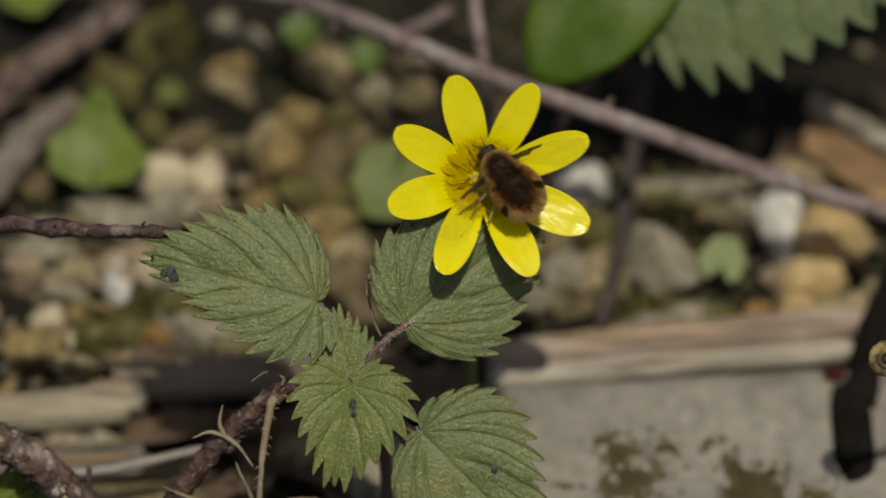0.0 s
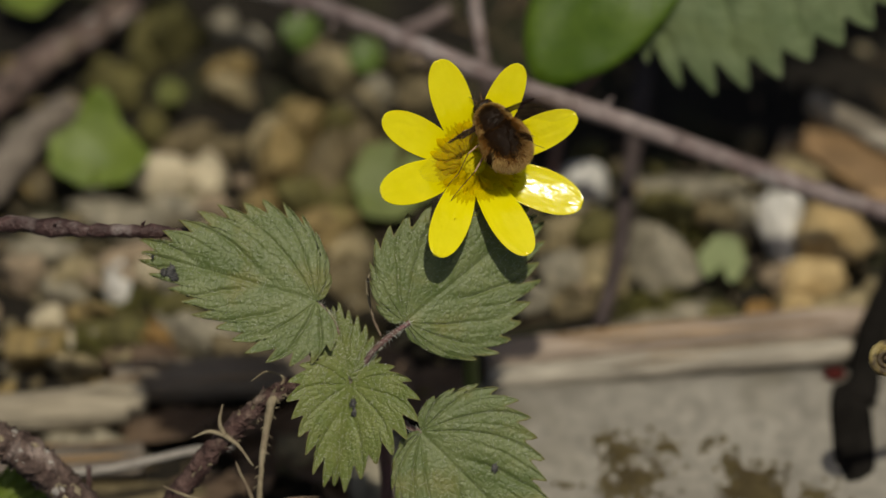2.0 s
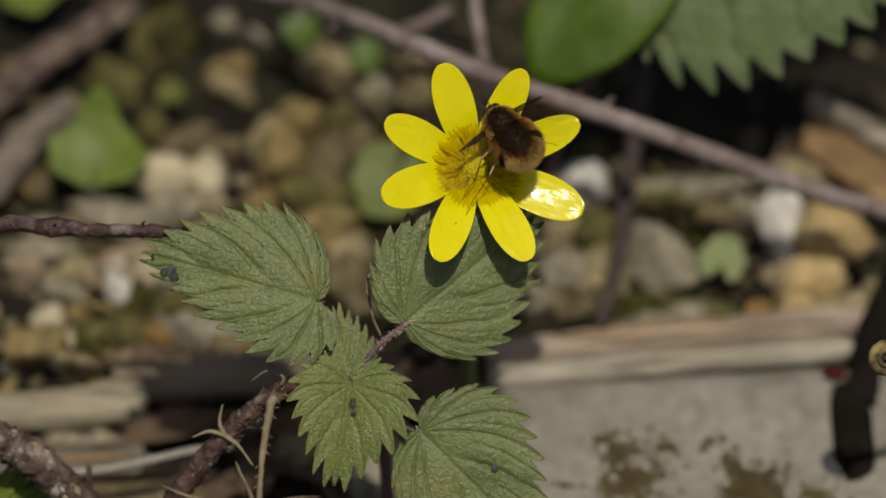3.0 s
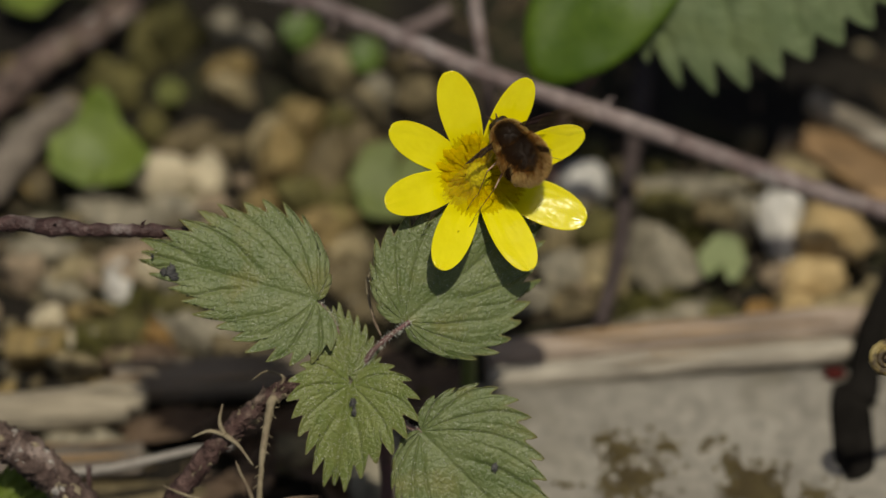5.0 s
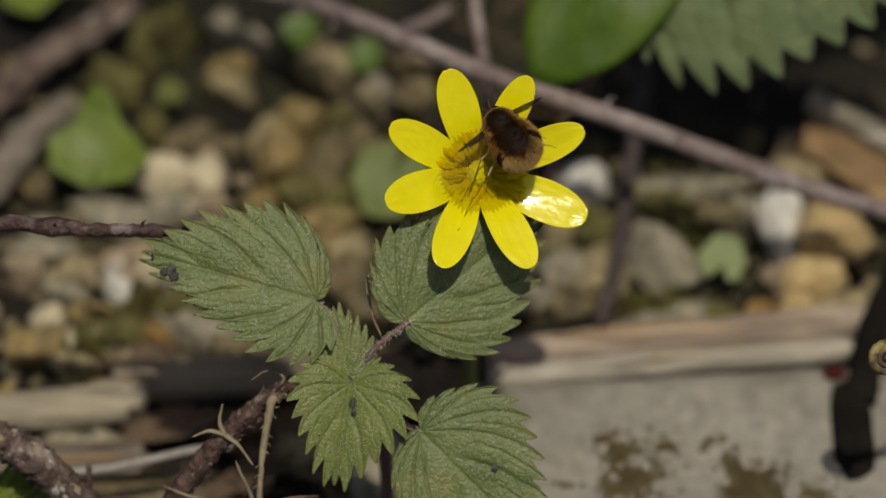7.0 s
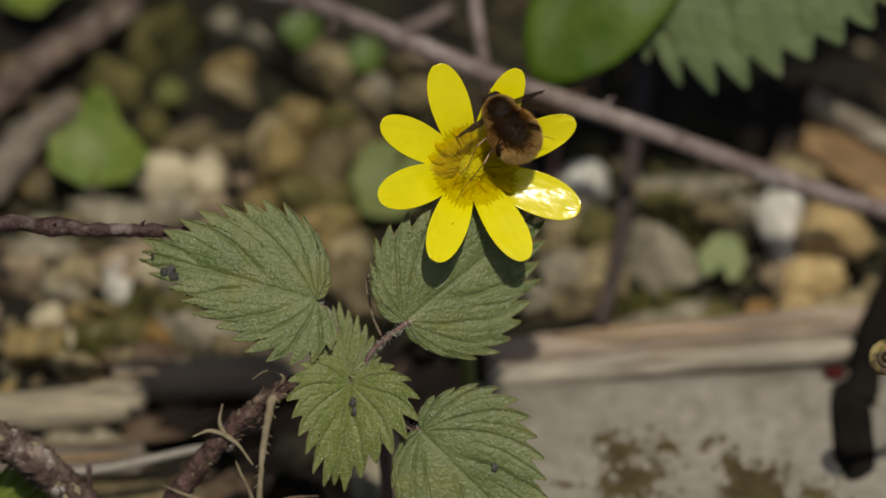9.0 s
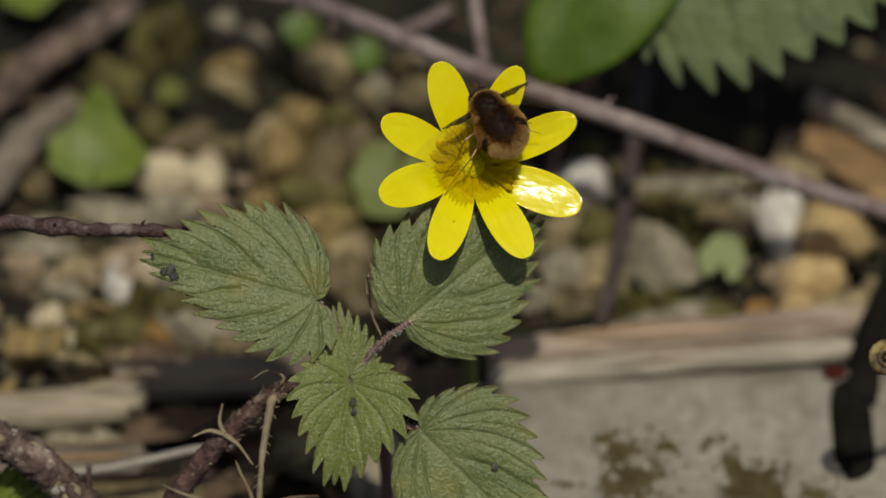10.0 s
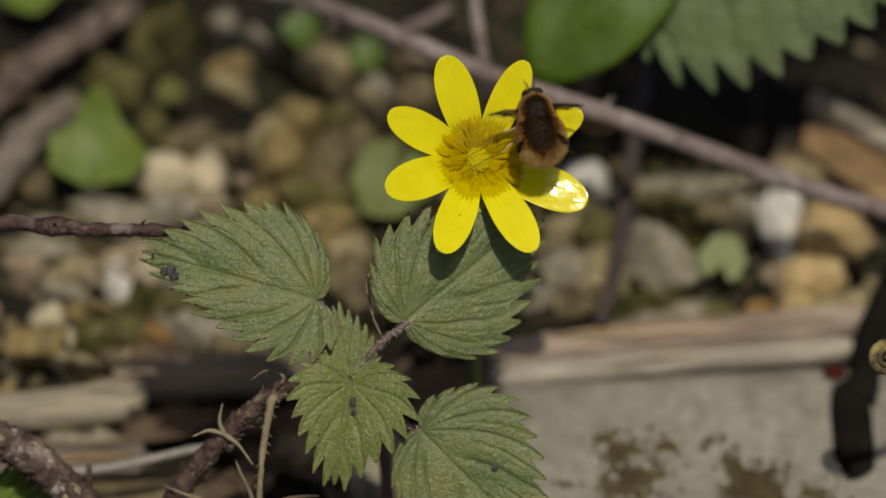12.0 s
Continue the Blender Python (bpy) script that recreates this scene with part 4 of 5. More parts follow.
def build_back_nettle():
    b, t = spot(29.2, 42.7, 34.6), spot(72.3, 41.4, 34.1)
    foot = spot(15.9, 14.0, 56.6)
    foot.z = 0
    ob = thing("tall_nettle", foot, "large grey-green nettle leaf with long teeth, plus an added unseen shading leaf", "nettle")
    bm = bmesh.new()
    tube(bm, [foot, spot(18.0, 19.9, 55.6), spot(22.4, 26.0, 49.7), spot(28.0, 33.5, 43.9), b], [0.8 * MM, 0.7 * MM, 0.6 * MM, 0.5 * MM], 8, 8, 0.1, 500)
    part("stem", bm, STEM_RED, ob)
    bm = bmesh.new()
    nettle_blade(bm, leaf_frame(b, t, FACE - RISE * 0.36), (t - b).length, 36.2 * MM, 12, 0.1, -0.05, 0.03, 21, 0.003, tooth=0.115, sweep=0.22)
    thicken(bm, 0.15 * MM, FACE)
    part("leaf", bm, NETTLE_PALE, ob)
    # second leaf and its stem, added out of view to shade the top-right ground
    c, e = spot(51.9, 81.9, 21.4), spot(91.9, 71.9, 25.4)
    bm = bmesh.new()
    tube(bm, [b, spot(38.0, 61.9, 31.2), c], [0.5 * MM, 0.5 * MM, 0.4 * MM], 8, 8, 0.1, 500)
    part("stem", bm, STEM_RED, ob)
    bm = bmesh.new()
    nettle_blade(bm, leaf_frame(c, e, FACE + RISE * 0.4), (e - c).length, 36 * MM, 13, 0.1, -0.05, 0.03, 23, 0.0010)
    thicken(bm, 0.15 * MM, FACE)
    part("leaf", bm, NETTLE_PALE, ob)


build_back_nettle()


def build_corner_nettle():
    foot = spot(-66, -48, 24)
    foot.z = 0
    ob = thing("small_nettle", foot, "small bright green nettle shoot beside bark", "nettle")
    for b, t, w, s in (((-64, -38.5, 17), (-58.2, -30.2, 16), 9, 31), ((-62, -38.5, 16), (-53.6, -34.2, 16), 8, 32)):
        bm = bmesh.new()
        bb, tt = spot(*b), spot(*t)
        nettle_blade(bm, leaf_frame(bb, tt, FACE), (tt - bb).length, w * MM, 9, 0.1, -0.1, 0.1, s)
        thicken(bm, 0.12 * MM, FACE)
        part("leaf", bm, GREEN_LEAF, ob)
        bm = bmesh.new()
        tube(bm, [foot, 0.5 * (foot + bb) + FACE * 0.002, bb], [0.5 * MM, 0.45 * MM, 0.35 * MM], 8, 8, 0.1, 500)
        part("leaf_stalk", bm, STEM_RED, ob)


build_corner_nettle()


# ---- celandine leaves ----
def celandine_leaf(at, size, turn, mat, label, high, lean=0.3, seed=0, wide=1.0, gap=0.16, point=0.12):
    """A glossy heart-shaped leaf on a stalk from the soil."""
    x, y = at
    foot = Vector((x * MM, y * MM + 0.003, ground_height(x * MM, y * MM + 0.003)))
    ob = thing("celandine_leaf", foot, label, "leaf", "celandine leaves")
    middle = Vector((x * MM, y * MM, high * MM))
    out = RIGHT * math.sin(radians(turn)) + Vector((0, 0.82, 0.3)) * math.cos(radians(turn))
    base = middle - out.normalized() * size * 0.2 * MM
    bm = bmesh.new()
    round_blade(bm, leaf_frame(base, middle + out * 0.01, Vector((0, -lean, 1))), size * MM, size * wide * MM, seed, gap=gap, point=point)
    thicken(bm, 0.2 * MM, Vector((0, 0, 1)))
    part("blade", bm, mat, ob)
    bm = bmesh.new()
    tube(bm, [foot, 0.5 * (foot + base) + Vector((0, 0.001, 0)), base], [0.6 * MM, 0.5 * MM, 0.45 * MM], 8, 8)
    part("stalk", bm, FLOWER_STEM, ob)


celandine_leaf((-51.9, 46.6), 10.6, 4, GREEN_LEAF, "bright green pointed leaf among flints", 7, seed=1, wide=1.42, gap=0.02, point=0.95)
celandine_leaf((-22.0, 71.0), 5.8, 40, GREEN_DEEP, "small deep green rounded leaf on the ground", 6, seed=2)
celandine_leaf((-12.0, 67.1), 5.6, 120, GREEN_DEEP, "small bright green rounded leaf on the ground", 5, seed=3)
celandine_leaf((-41.6, 60.6), 4.3, 0, GREEN_OLIVE, "tiny olive green leaf among flints", 4, seed=4)
celandine_leaf((-7.8, 43.8), 12.2, 200, GREEN_DULL, "dull green rounded leaf behind the flower", 4.5, seed=5)
celandine_leaf((41.3, 29.0), 7.0, 10, GREEN_PALE, "pale green small leaf among flints", 4.2, seed=6, gap=0.5, point=0.3)
celandine_leaf((-64.0, 80.5), 12.0, 80, GREEN_LEAF, "bright green leaf at the edge of flints", 7, seed=7)


def build_big_leaf():
    foot = spot(30, 58, 70)
    foot.z = 0
    ob = thing("broad_leaf", foot, "broad glossy deep green leaf", "leaf")
    b = spot(29.2, 45.8, 35.6)
    bm = bmesh.new()
    round_blade(bm, leaf_frame(b, spot(14.6, 25.1, 35.6), FACE + RISE * 0.2), 36.5 * MM, 19 * MM, 9, -0.12, 0.01)
    thicken(bm, 0.25 * MM, FACE)
    part("blade", bm, GREEN_DEEP, ob)
    bm = bmesh.new()
    tube(bm, [foot, spot(31.8, 53.7, 48.8), b], [0.9 * MM, 0.8 * MM, 0.7 * MM], 8, 8)
    part("stalk", bm, FLOWER_STEM, ob)


build_big_leaf()


# ---- dead leaves, shadow piece on the slab, berry, shell ----
def dead_leaf(at, length, width, turn, mat, label, tip_up=0.2, seed=0):
    x, y = at
    bm = bmesh.new()
    m = pose(x * MM, y * MM, ground_height(x * MM, y * MM) + 2.6 * MM, -12, 6, turn)
    rows = 22
    grid = []
    for i in range(rows + 1):
        f = i / rows
        half = width * 0.5 * math.sin(math.pi * (0.06 + 0.9 * f)) ** 0.75
        row = []
        for j in range(13):
            g = j / 6 - 1
            z = 1.8 * g * g * tip_up * 3 + 1.2 * noise.noise(Vector((f * 3, g * 1.5, seed)))
            row.append(bm.verts.new(m @ Vector((g * half * MM, (f - 0.5) * length * MM, z * MM))))
        grid.append(row)
    for a, b in zip(grid, grid[1:]):
        for j in range(12):
            bm.faces.new((a[j], a[j + 1], b[j + 1], b[j]))
    thicken(bm, 0.25 * MM, Vector((0, 0, 1)))
    solo("dead_leaf", bm, mat, label, "dead leaf", "dead leaves")


dead_leaf((-31.5, 3.5), 14, 6, 85, BROWN_LEAF, "brown dead leaf lying in the shade", seed=20)
dead_leaf((-39.6, 2.0), 14, 6, 95, BROWN_LEAF, "brown dead leaf lying in the shade", seed=21)
dead_leaf((-26.5, 0.1), 12, 6, 70, BROWN_LEAF, "brown dead leaf lying in the shade", seed=22)
dead_leaf((-44.2, 12.8), 12, 5, 80, BROWN_LEAF, "brown dead leaf lying in the shade", seed=23)
dead_leaf((-36, -13), 26, 8, 85, BROWN_LEAF, "reddish-brown dead leaf on the soil", seed=4)
dead_leaf((-18.3, -2.8), 13, 7, 60, BROWN_LEAF, "brown dead leaf lying in the shade", seed=5)
dead_leaf((-36.8, -9.3), 16, 8, 95, BROWN_LEAF, "brown dead leaf lying in the shade", seed=6)
dead_leaf((-7.8, 12.3), 12, 7, 20, BROWN_LEAF, "brown dead leaf lying in the shade", seed=7)
dead_leaf((-2.4, 7.9), 14, 8, 110, BROWN_LEAF, "brown dead leaf lying in the shade", seed=8)
dead_leaf((-28.7, -6.6), 12, 7, 140, BROWN_LEAF, "brown dead leaf lying in the shade", seed=9)
dead_leaf((-14.1, -7.6), 10, 6, 30, BROWN_LEAF, "brown dead leaf lying in the shade", seed=10)
dead_leaf((-21.6, 3.5), 12, 6, 80, BROWN_LEAF, "brown dead leaf lying in the shade", seed=11)
dead_leaf((-15.1, 7.9), 11, 7, 100, BROWN_LEAF, "brown dead leaf lying in the shade", seed=12)


def build_small_things():
    # added black solid in place of a cast shadow lying over the slab
    ob = thing("slab_shadow", (60 * MM, 0, 0.004), "black piece standing in for a shadow on the slab", "bark")
    bm = bmesh.new()
    m = pose(58.9 * MM, -1.2 * MM, 4.6 * MM, 2, 0, 2) @ Matrix.Diagonal((3.2 * MM, 8.4 * MM, 1.3 * MM, 1))
    blob(bm, m, 4, 0.16, 1.4, 3, 0.5, blocky=4.0)
    part("shadow_patch", bm, SLAB_SHADOW, ob)
    bm = bmesh.new()
    tube(bm, [Vector((60.2, 4, 4.8)) * MM, Vector((62.6, 15, 5.6)) * MM, Vector((67, 28, 5.4)) * MM], [2.6 * MM, 2.0 * MM, 1.7 * MM], 10, 12, 0.25, 300, 0.6)
    part("strip", bm, SLAB_SHADOW, ob)
    bm = bmesh.new()
    blob(bm, pose(56.9 * MM, 8.8 * MM, 4.8 * MM) @ Matrix.Diagonal((1.7 * MM, 1.0 * MM, 1.0 * MM, 1)), 3, 0.1, 1.5, 2)
    solo("red_fruit", bm, RED, "small dull red fruit by the reed", "berry")
    # coiled snail shell on a dead stalk
    foot = spot(72, -20, 40)
    foot.z = 0.002
    ob = thing("snail_shell", foot, "mottled yellow-brown coiled snail shell on a stalk", "snail shell")
    bm = bmesh.new()
    centre = spot(60.2, -15.0, 1)
    pts, radii = [], []
    for i in range(28):
        a = i / 27 * 2.3 * 2 * math.pi
        r = 0.3 + 1.7 * (i / 27)
        pts.append(centre + (RIGHT * -math.cos(a) * r + RISE * math.sin(a) * r + FACE * (0.9 - 0.9 * i / 27)) * MM)
        radii.append((0.2 + 0.6 * i / 27) * MM)
    tube(bm, pts, radii, 4, 10, 0.18, 1400)
    part("coil", bm, SHELL, ob)
    bm = bmesh.new()
    tube(bm, [foot, spot(68, -18, 16), spot(63, -16, 4.5), centre + AHEAD * 0.001], [0.9 * MM, 0.8 * MM, 0.6 * MM], 8, 8, 0.2, 600)
    part("stalk", bm, BRAMBLE_DARK, ob)


build_small_things()


# ---- the celandine flower ----
HEART = spot(5.06, 10.33, 3.6)
FLOWER_FOOT = spot(4.3, -23.0, 40.0)
FLOWER_FOOT.z = 0.001
AXIS = (RIGHT * 0.174 + RISE * 0.052 + FACE).normalized()
E1 = (RIGHT - AXIS * RIGHT.dot(AXIS)).normalized()
E2 = AXIS.cross(E1)


def petal_mesh(angle, length, width, lift=0.0, roll=0.0, seed=0):
    """A glossy rounded petal, rising from the middle and flattening outwards; the lower part is matt."""
    out = E1 * math.cos(radians(angle)) + E2 * math.sin(radians(angle))
    side = AXIS.cross(out)
    rng = random.Random(seed)
    rows, cols = 66, 44
    bm = bmesh.new()
    grid = []
    r = h = 0.0
    spikes = [rng.uniform(0.03, 0.085) for _ in range(cols)]
    jag = [spikes[j // 6] * (1 - abs(j % 6 - 2.5) / 3.0) for j in range(cols + 1)]
    for i in range(rows + 1):
        f = i / rows
        e = radians(36 - 21 * min(1, f * 1.6) + lift + 2 * f)
        if i:
            r += length / rows * math.cos(e)
            h += length / rows * math.sin(e)
        half = width * 0.5 * (0.38 + 0.62 * math.sin(min(1, f / 0.66) * math.pi / 2) ** 1.3)
        if f > 0.62:
            half *= math.sqrt(max(0.0, 1 - ((f - 0.62) / 0.385) ** 2.3))
        row = []
        tilt = radians(roll)
        for j in range(cols + 1):
            g = j / cols * 2 - 1
            x = g * half
            z = 0.055 * x * x * (1.2 - f) + 0.07 * noise.noise(Vector((f * 5, g * 2.2, seed))) + 0.02 * noise.noise(Vector((f * 14, g * 5, seed + 3))) + 0.008 * math.sin(g * 9) * f
            x, z = x * math.cos(tilt * f) - z * math.sin(tilt * f), x * math.sin(tilt * f) + z * math.cos(tilt * f)
            row.append(bm.verts.new(HEART + (out * r + side * x + AXIS * (h + z)) * MM))
        grid.append(row)
    for i in range(rows):
        for j in range(cols):
            q = bm.faces.new((grid[i][j], grid[i + 1][j], grid[i + 1][j + 1], grid[i][j + 1]))
            limit = 0.34 + jag[j] + 0.05 * math.cos((j / cols * 2 - 1) * 1.5)
            q.material_index = 1 if (i + 0.5) / rows < limit else 0
    thicken(bm, 0.12 * MM, AXIS)
    return bm


def build_flower():
    ob = thing("celandine_flower", FLOWER_FOOT, "open glossy yellow celandine flower with eight petals", "flower")
    petals = [(109.8, 15.9, 5.5, 0, 0), (64.6, 15.9, 4.7, 3, 0), (22.9, 16.3, 4.9, 0, 8), (-22.6, 16.3, 5.9, -9.3, -7), (-64.8, 16.4, 5.2, 6, 0), (-116.2, 16.5, 5.2, 6, 0), (-162.6, 15.3, 5.5, 0, 0), (154.6, 15.4, 5.1, 0, 0)]
    for k, (angle, length, width, lift, roll) in enumerate(petals):
        sheet = petal_mesh(angle, length, width, lift, roll, k)
        sheet.verts.ensure_lookup_table()
        mark = sheet.verts[41 * 45 + 25].co.copy()
        petal = part("petal", sheet, [PETAL, PETAL_BASE], ob)
        if k == 5:
            bm = bmesh.new()
            tube(bm, [mark, mark + RISE * 0.2 * MM + RIGHT * 0.1 * MM, mark + RISE * 0.22 * MM + RIGHT * 0.3 * MM], [0.07 * MM, 0.09 * MM, 0.05 * MM], 4, 6)
            part("speck", bm, PETAL_BASE, petal, "tiny brownish speck")
    rng = random.Random(9)
    for k in range(130):
        a = k * 2.39996 + rng.gauss(0, 0.2)
        f = (k / 129) ** 0.6
        reach = 0.5 + 4.0 * f + rng.uniform(-0.4, 0.4)
        top = 1.5 + 0.33 * reach + rng.uniform(-0.3, 0.3)
        out = E1 * math.cos(a) + E2 * math.sin(a)
        turn = (AXIS.cross(out) * rng.uniform(-0.45, 0.45)) + AXIS * rng.uniform(-0.05, 0.3)
        p0 = HEART + (out * 1.1 + AXIS * 0.8) * MM
        p1 = HEART + (out * reach * 0.6 + AXIS * top * 0.8) * MM
        p2 = HEART + (out * reach + AXIS * top) * MM
        way = (out + turn).normalized()
        long = rng.uniform(1.3, 2.1)
        bm = bmesh.new()
        tube(bm, [p0, p1, p2], [0.2 * MM, 0.2 * MM, 0.24 * MM], 4, 6, flat=0.5, upright=AXIS)
        face = (AXIS + out * rng.uniform(-0.3, 0.3) + AXIS.cross(out) * rng.uniform(-0.4, 0.4)).normalized()
        tube(bm, [p2 - way * 0.2 * MM, p2 + way * long * 0.55 * MM, p2 + way * long * MM - AXIS * 0.2 * MM], [0.34 * MM, 0.52 * MM, 0.12 * MM], 5, 8, 0.1, 1200, 0.4, upright=face)
        part("stamen", bm, ANTHER, ob)
    bm = bmesh.new()
    for k in range(34):
        a, f = k * 2.39996, math.sqrt((k + 0.5) / 34)
        n = (E1 * math.cos(a) * f + E2 * math.sin(a) * f + AXIS * math.sqrt(max(0.05, 1 - f * f))).normalized()
        x = n.orthogonal().normalized()
        m = basis(x, n.cross(x), n, HEART + (n * 1.5 + AXIS * 1.4) * MM) @ Matrix.Diagonal((0.6 * MM, 0.6 * MM, 0.6 * MM, 1))
        blob(bm, m, 2, 0.1, 1.5, k)
    part("seed_head", bm, CARPEL, ob, "yellow-green seed head")
    for a in (-92, 30, 150):
        out = E1 * math.cos(radians(a)) + E2 * math.sin(radians(a))
        side = AXIS.cross(out)
        bm = bmesh.new()
        grid = []
        for i in range(13):
            f = i / 12
            half = 2.0 * math.sin(math.pi * (0.12 + 0.82 * f)) ** 0.7
            grid.append([bm.verts.new(HEART + (out * (0.6 + 6.4 * f) + side * g / 3 * half + AXIS * (-0.6 + 1.3 * f + 0.04 * g * g)) * MM) for g in range(-3, 4)])
        for p, q in zip(grid, grid[1:]):
            for j in range(6):
                bm.faces.new((p[j], q[j], q[j + 1], p[j + 1]))
        thicken(bm, 0.15 * MM, AXIS)
        part("sepal", bm, SEPAL, ob)
    bm = bmesh.new()
    tube(bm, [FLOWER_FOOT, FLOWER_FOOT + Vector((0, 0.004, 0.02)), spot(5.0, -2, 16), HEART - AXIS * 5 * MM, HEART], [1.1 * MM, 1.0 * MM, 0.9 * MM, 0.9 * MM], 12, 10, 0.05, 400)
    part("stem", bm, FLOWER_STEM, ob)
    return ob


flower = build_flower()


# ---- the bee fly ----
def fur(bm, rng, count, centre, radii, length, pick):
    """Hairs over an egg-shaped body; pick gives the tint and length factor from the place on it."""
    for _ in range(count):
        d = Vector((rng.gauss(0, 1), rng.gauss(0, 1), rng.gauss(0, 1))).normalized()
        p = Vector((d.x * radii[0], d.y * radii[1], d.z * radii[2])) + Vector(centre)
        n = Vector((d.x / radii[0], d.y / radii[1], d.z / radii[2])).normalized()
        tint, k, back = pick(p, n, rng)
        way = (n + Vector((0, -back, 0)) + Vector((rng.gauss(0, 0.2), rng.gauss(0, 0.2), rng.gauss(0, 0.2)))).normalized()
        side = way.orthogonal().normalized()
        other = way.cross(side)
        size = length * k * rng.uniform(0.7, 1.2)
        bend = p + way * size * 0.6
        tip = bm.verts.new((bend + (way + Vector((0, -0.3, -0.1))).normalized() * size * 0.4) * MM)
        wide = 0.034 * rng.uniform(0.7, 1.2)
        ring = [bm.verts.new((p - n * 0.1 + (side * math.cos(a) + other * math.sin(a)) * wide) * MM) for a in (0, 2.1, 4.2)]
        mid = [bm.verts.new((bend + (side * math.cos(a) + other * math.sin(a)) * wide * 0.8) * MM) for a in (0, 2.1, 4.2)]
        for a in range(3):
            b = (a + 1) % 3
            bm.faces.new((ring[a], ring[b], mid[b], mid[a])).material_index = tint
            bm.faces.new((mid[a], mid[b], tip)).material_index = tint


def thorax_tint(p, n, rng):
    d = math.hypot(p.x / 1.75, max(0.0, p.y - 1.6) / 2.2) + rng.gauss(0, 0.12)
    if p.y < 0.2 and n.z > 0 and rng.random() < 0.6:
        return 1, 0.6, 0.9
    if n.z > -0.1 and d < 0.97:
        return 0, 0.5, 0.9
    if n.z > -0.1 and d < 1.1:
        return 1, 0.5, 0.8
    return (3 if rng.random() < 0.6 else 2), 0.5, 0.9


def abdomen_tint(p, n, rng):
    if abs(p.x) > 2.1 and -3.3 < p.y < -2.3 and n.z > -0.3:
        return 0, 1.0, 0.5
    d = math.hypot(p.x / 2.15, min(0.0, p.y + 1.6) / 3.3) + rng.gauss(0, 0.14)
    if p.y > 0.5 and rng.random() < 0.5:
        return 1, 0.6, 0.9
    if n.z > -0.4 and d < 1.0:
        return 0, 0.5, 0.9
    shade = rng.random()
    if n.z > -0.4 and d < 1.2:
        return (1 if shade < 0.8 else 0 if shade < 0.9 else 3), 0.7, 0.8
    if p.y < -2.6 + rng.gauss(0, 0.4):
        return (2 if shade < 0.75 else 3 if shade < 0.92 else 1), 1.3, 0.6
    return (1 if shade < 0.5 else 3 if shade < 0.75 else 2), 0.95, 0.7


def wing_mesh(side):
    """A long wing with a dark ragged leading half; its root is the origin."""
    bm = bmesh.new()
    cols, rows = 60, 30
    grid = []
    for i in range(cols + 1):
        f = i / cols
        chord = 4.0 * (0.2 + 0.8 * min(1, f * 1.8) ** 0.9) * (math.sqrt(max(0.0, 1 - max(0, (f - 0.6) / 0.42) ** 2.2)))
        lead = 0.5 + 0.35 * math.sin(f * math.pi) - 0.8 * f * f
        grid.append([bm.verts.new(Vector((side * f * 10.5, lead - chord * j / rows, 0.12 * math.sin(j * 0.8) * (1 - f) + 0.35 * f * f)) * MM) for j in range(rows + 1)])
    for i in range(cols):
        for j in range(rows):
            q = bm.faces.new((grid[i][j], grid[i + 1][j], grid[i + 1][j + 1], grid[i][j + 1]))
            f, g = i / cols, j / rows
            q.material_index = 0 if g < 0.66 * (1 - f / 0.47) + 0.03 * math.sin(f * 33) else 1
    bmesh.ops.remove_doubles(bm, verts=bm.verts, dist=1e-7)
    return finish("wing", bm, [WING_DARK, WING_CLEAR])


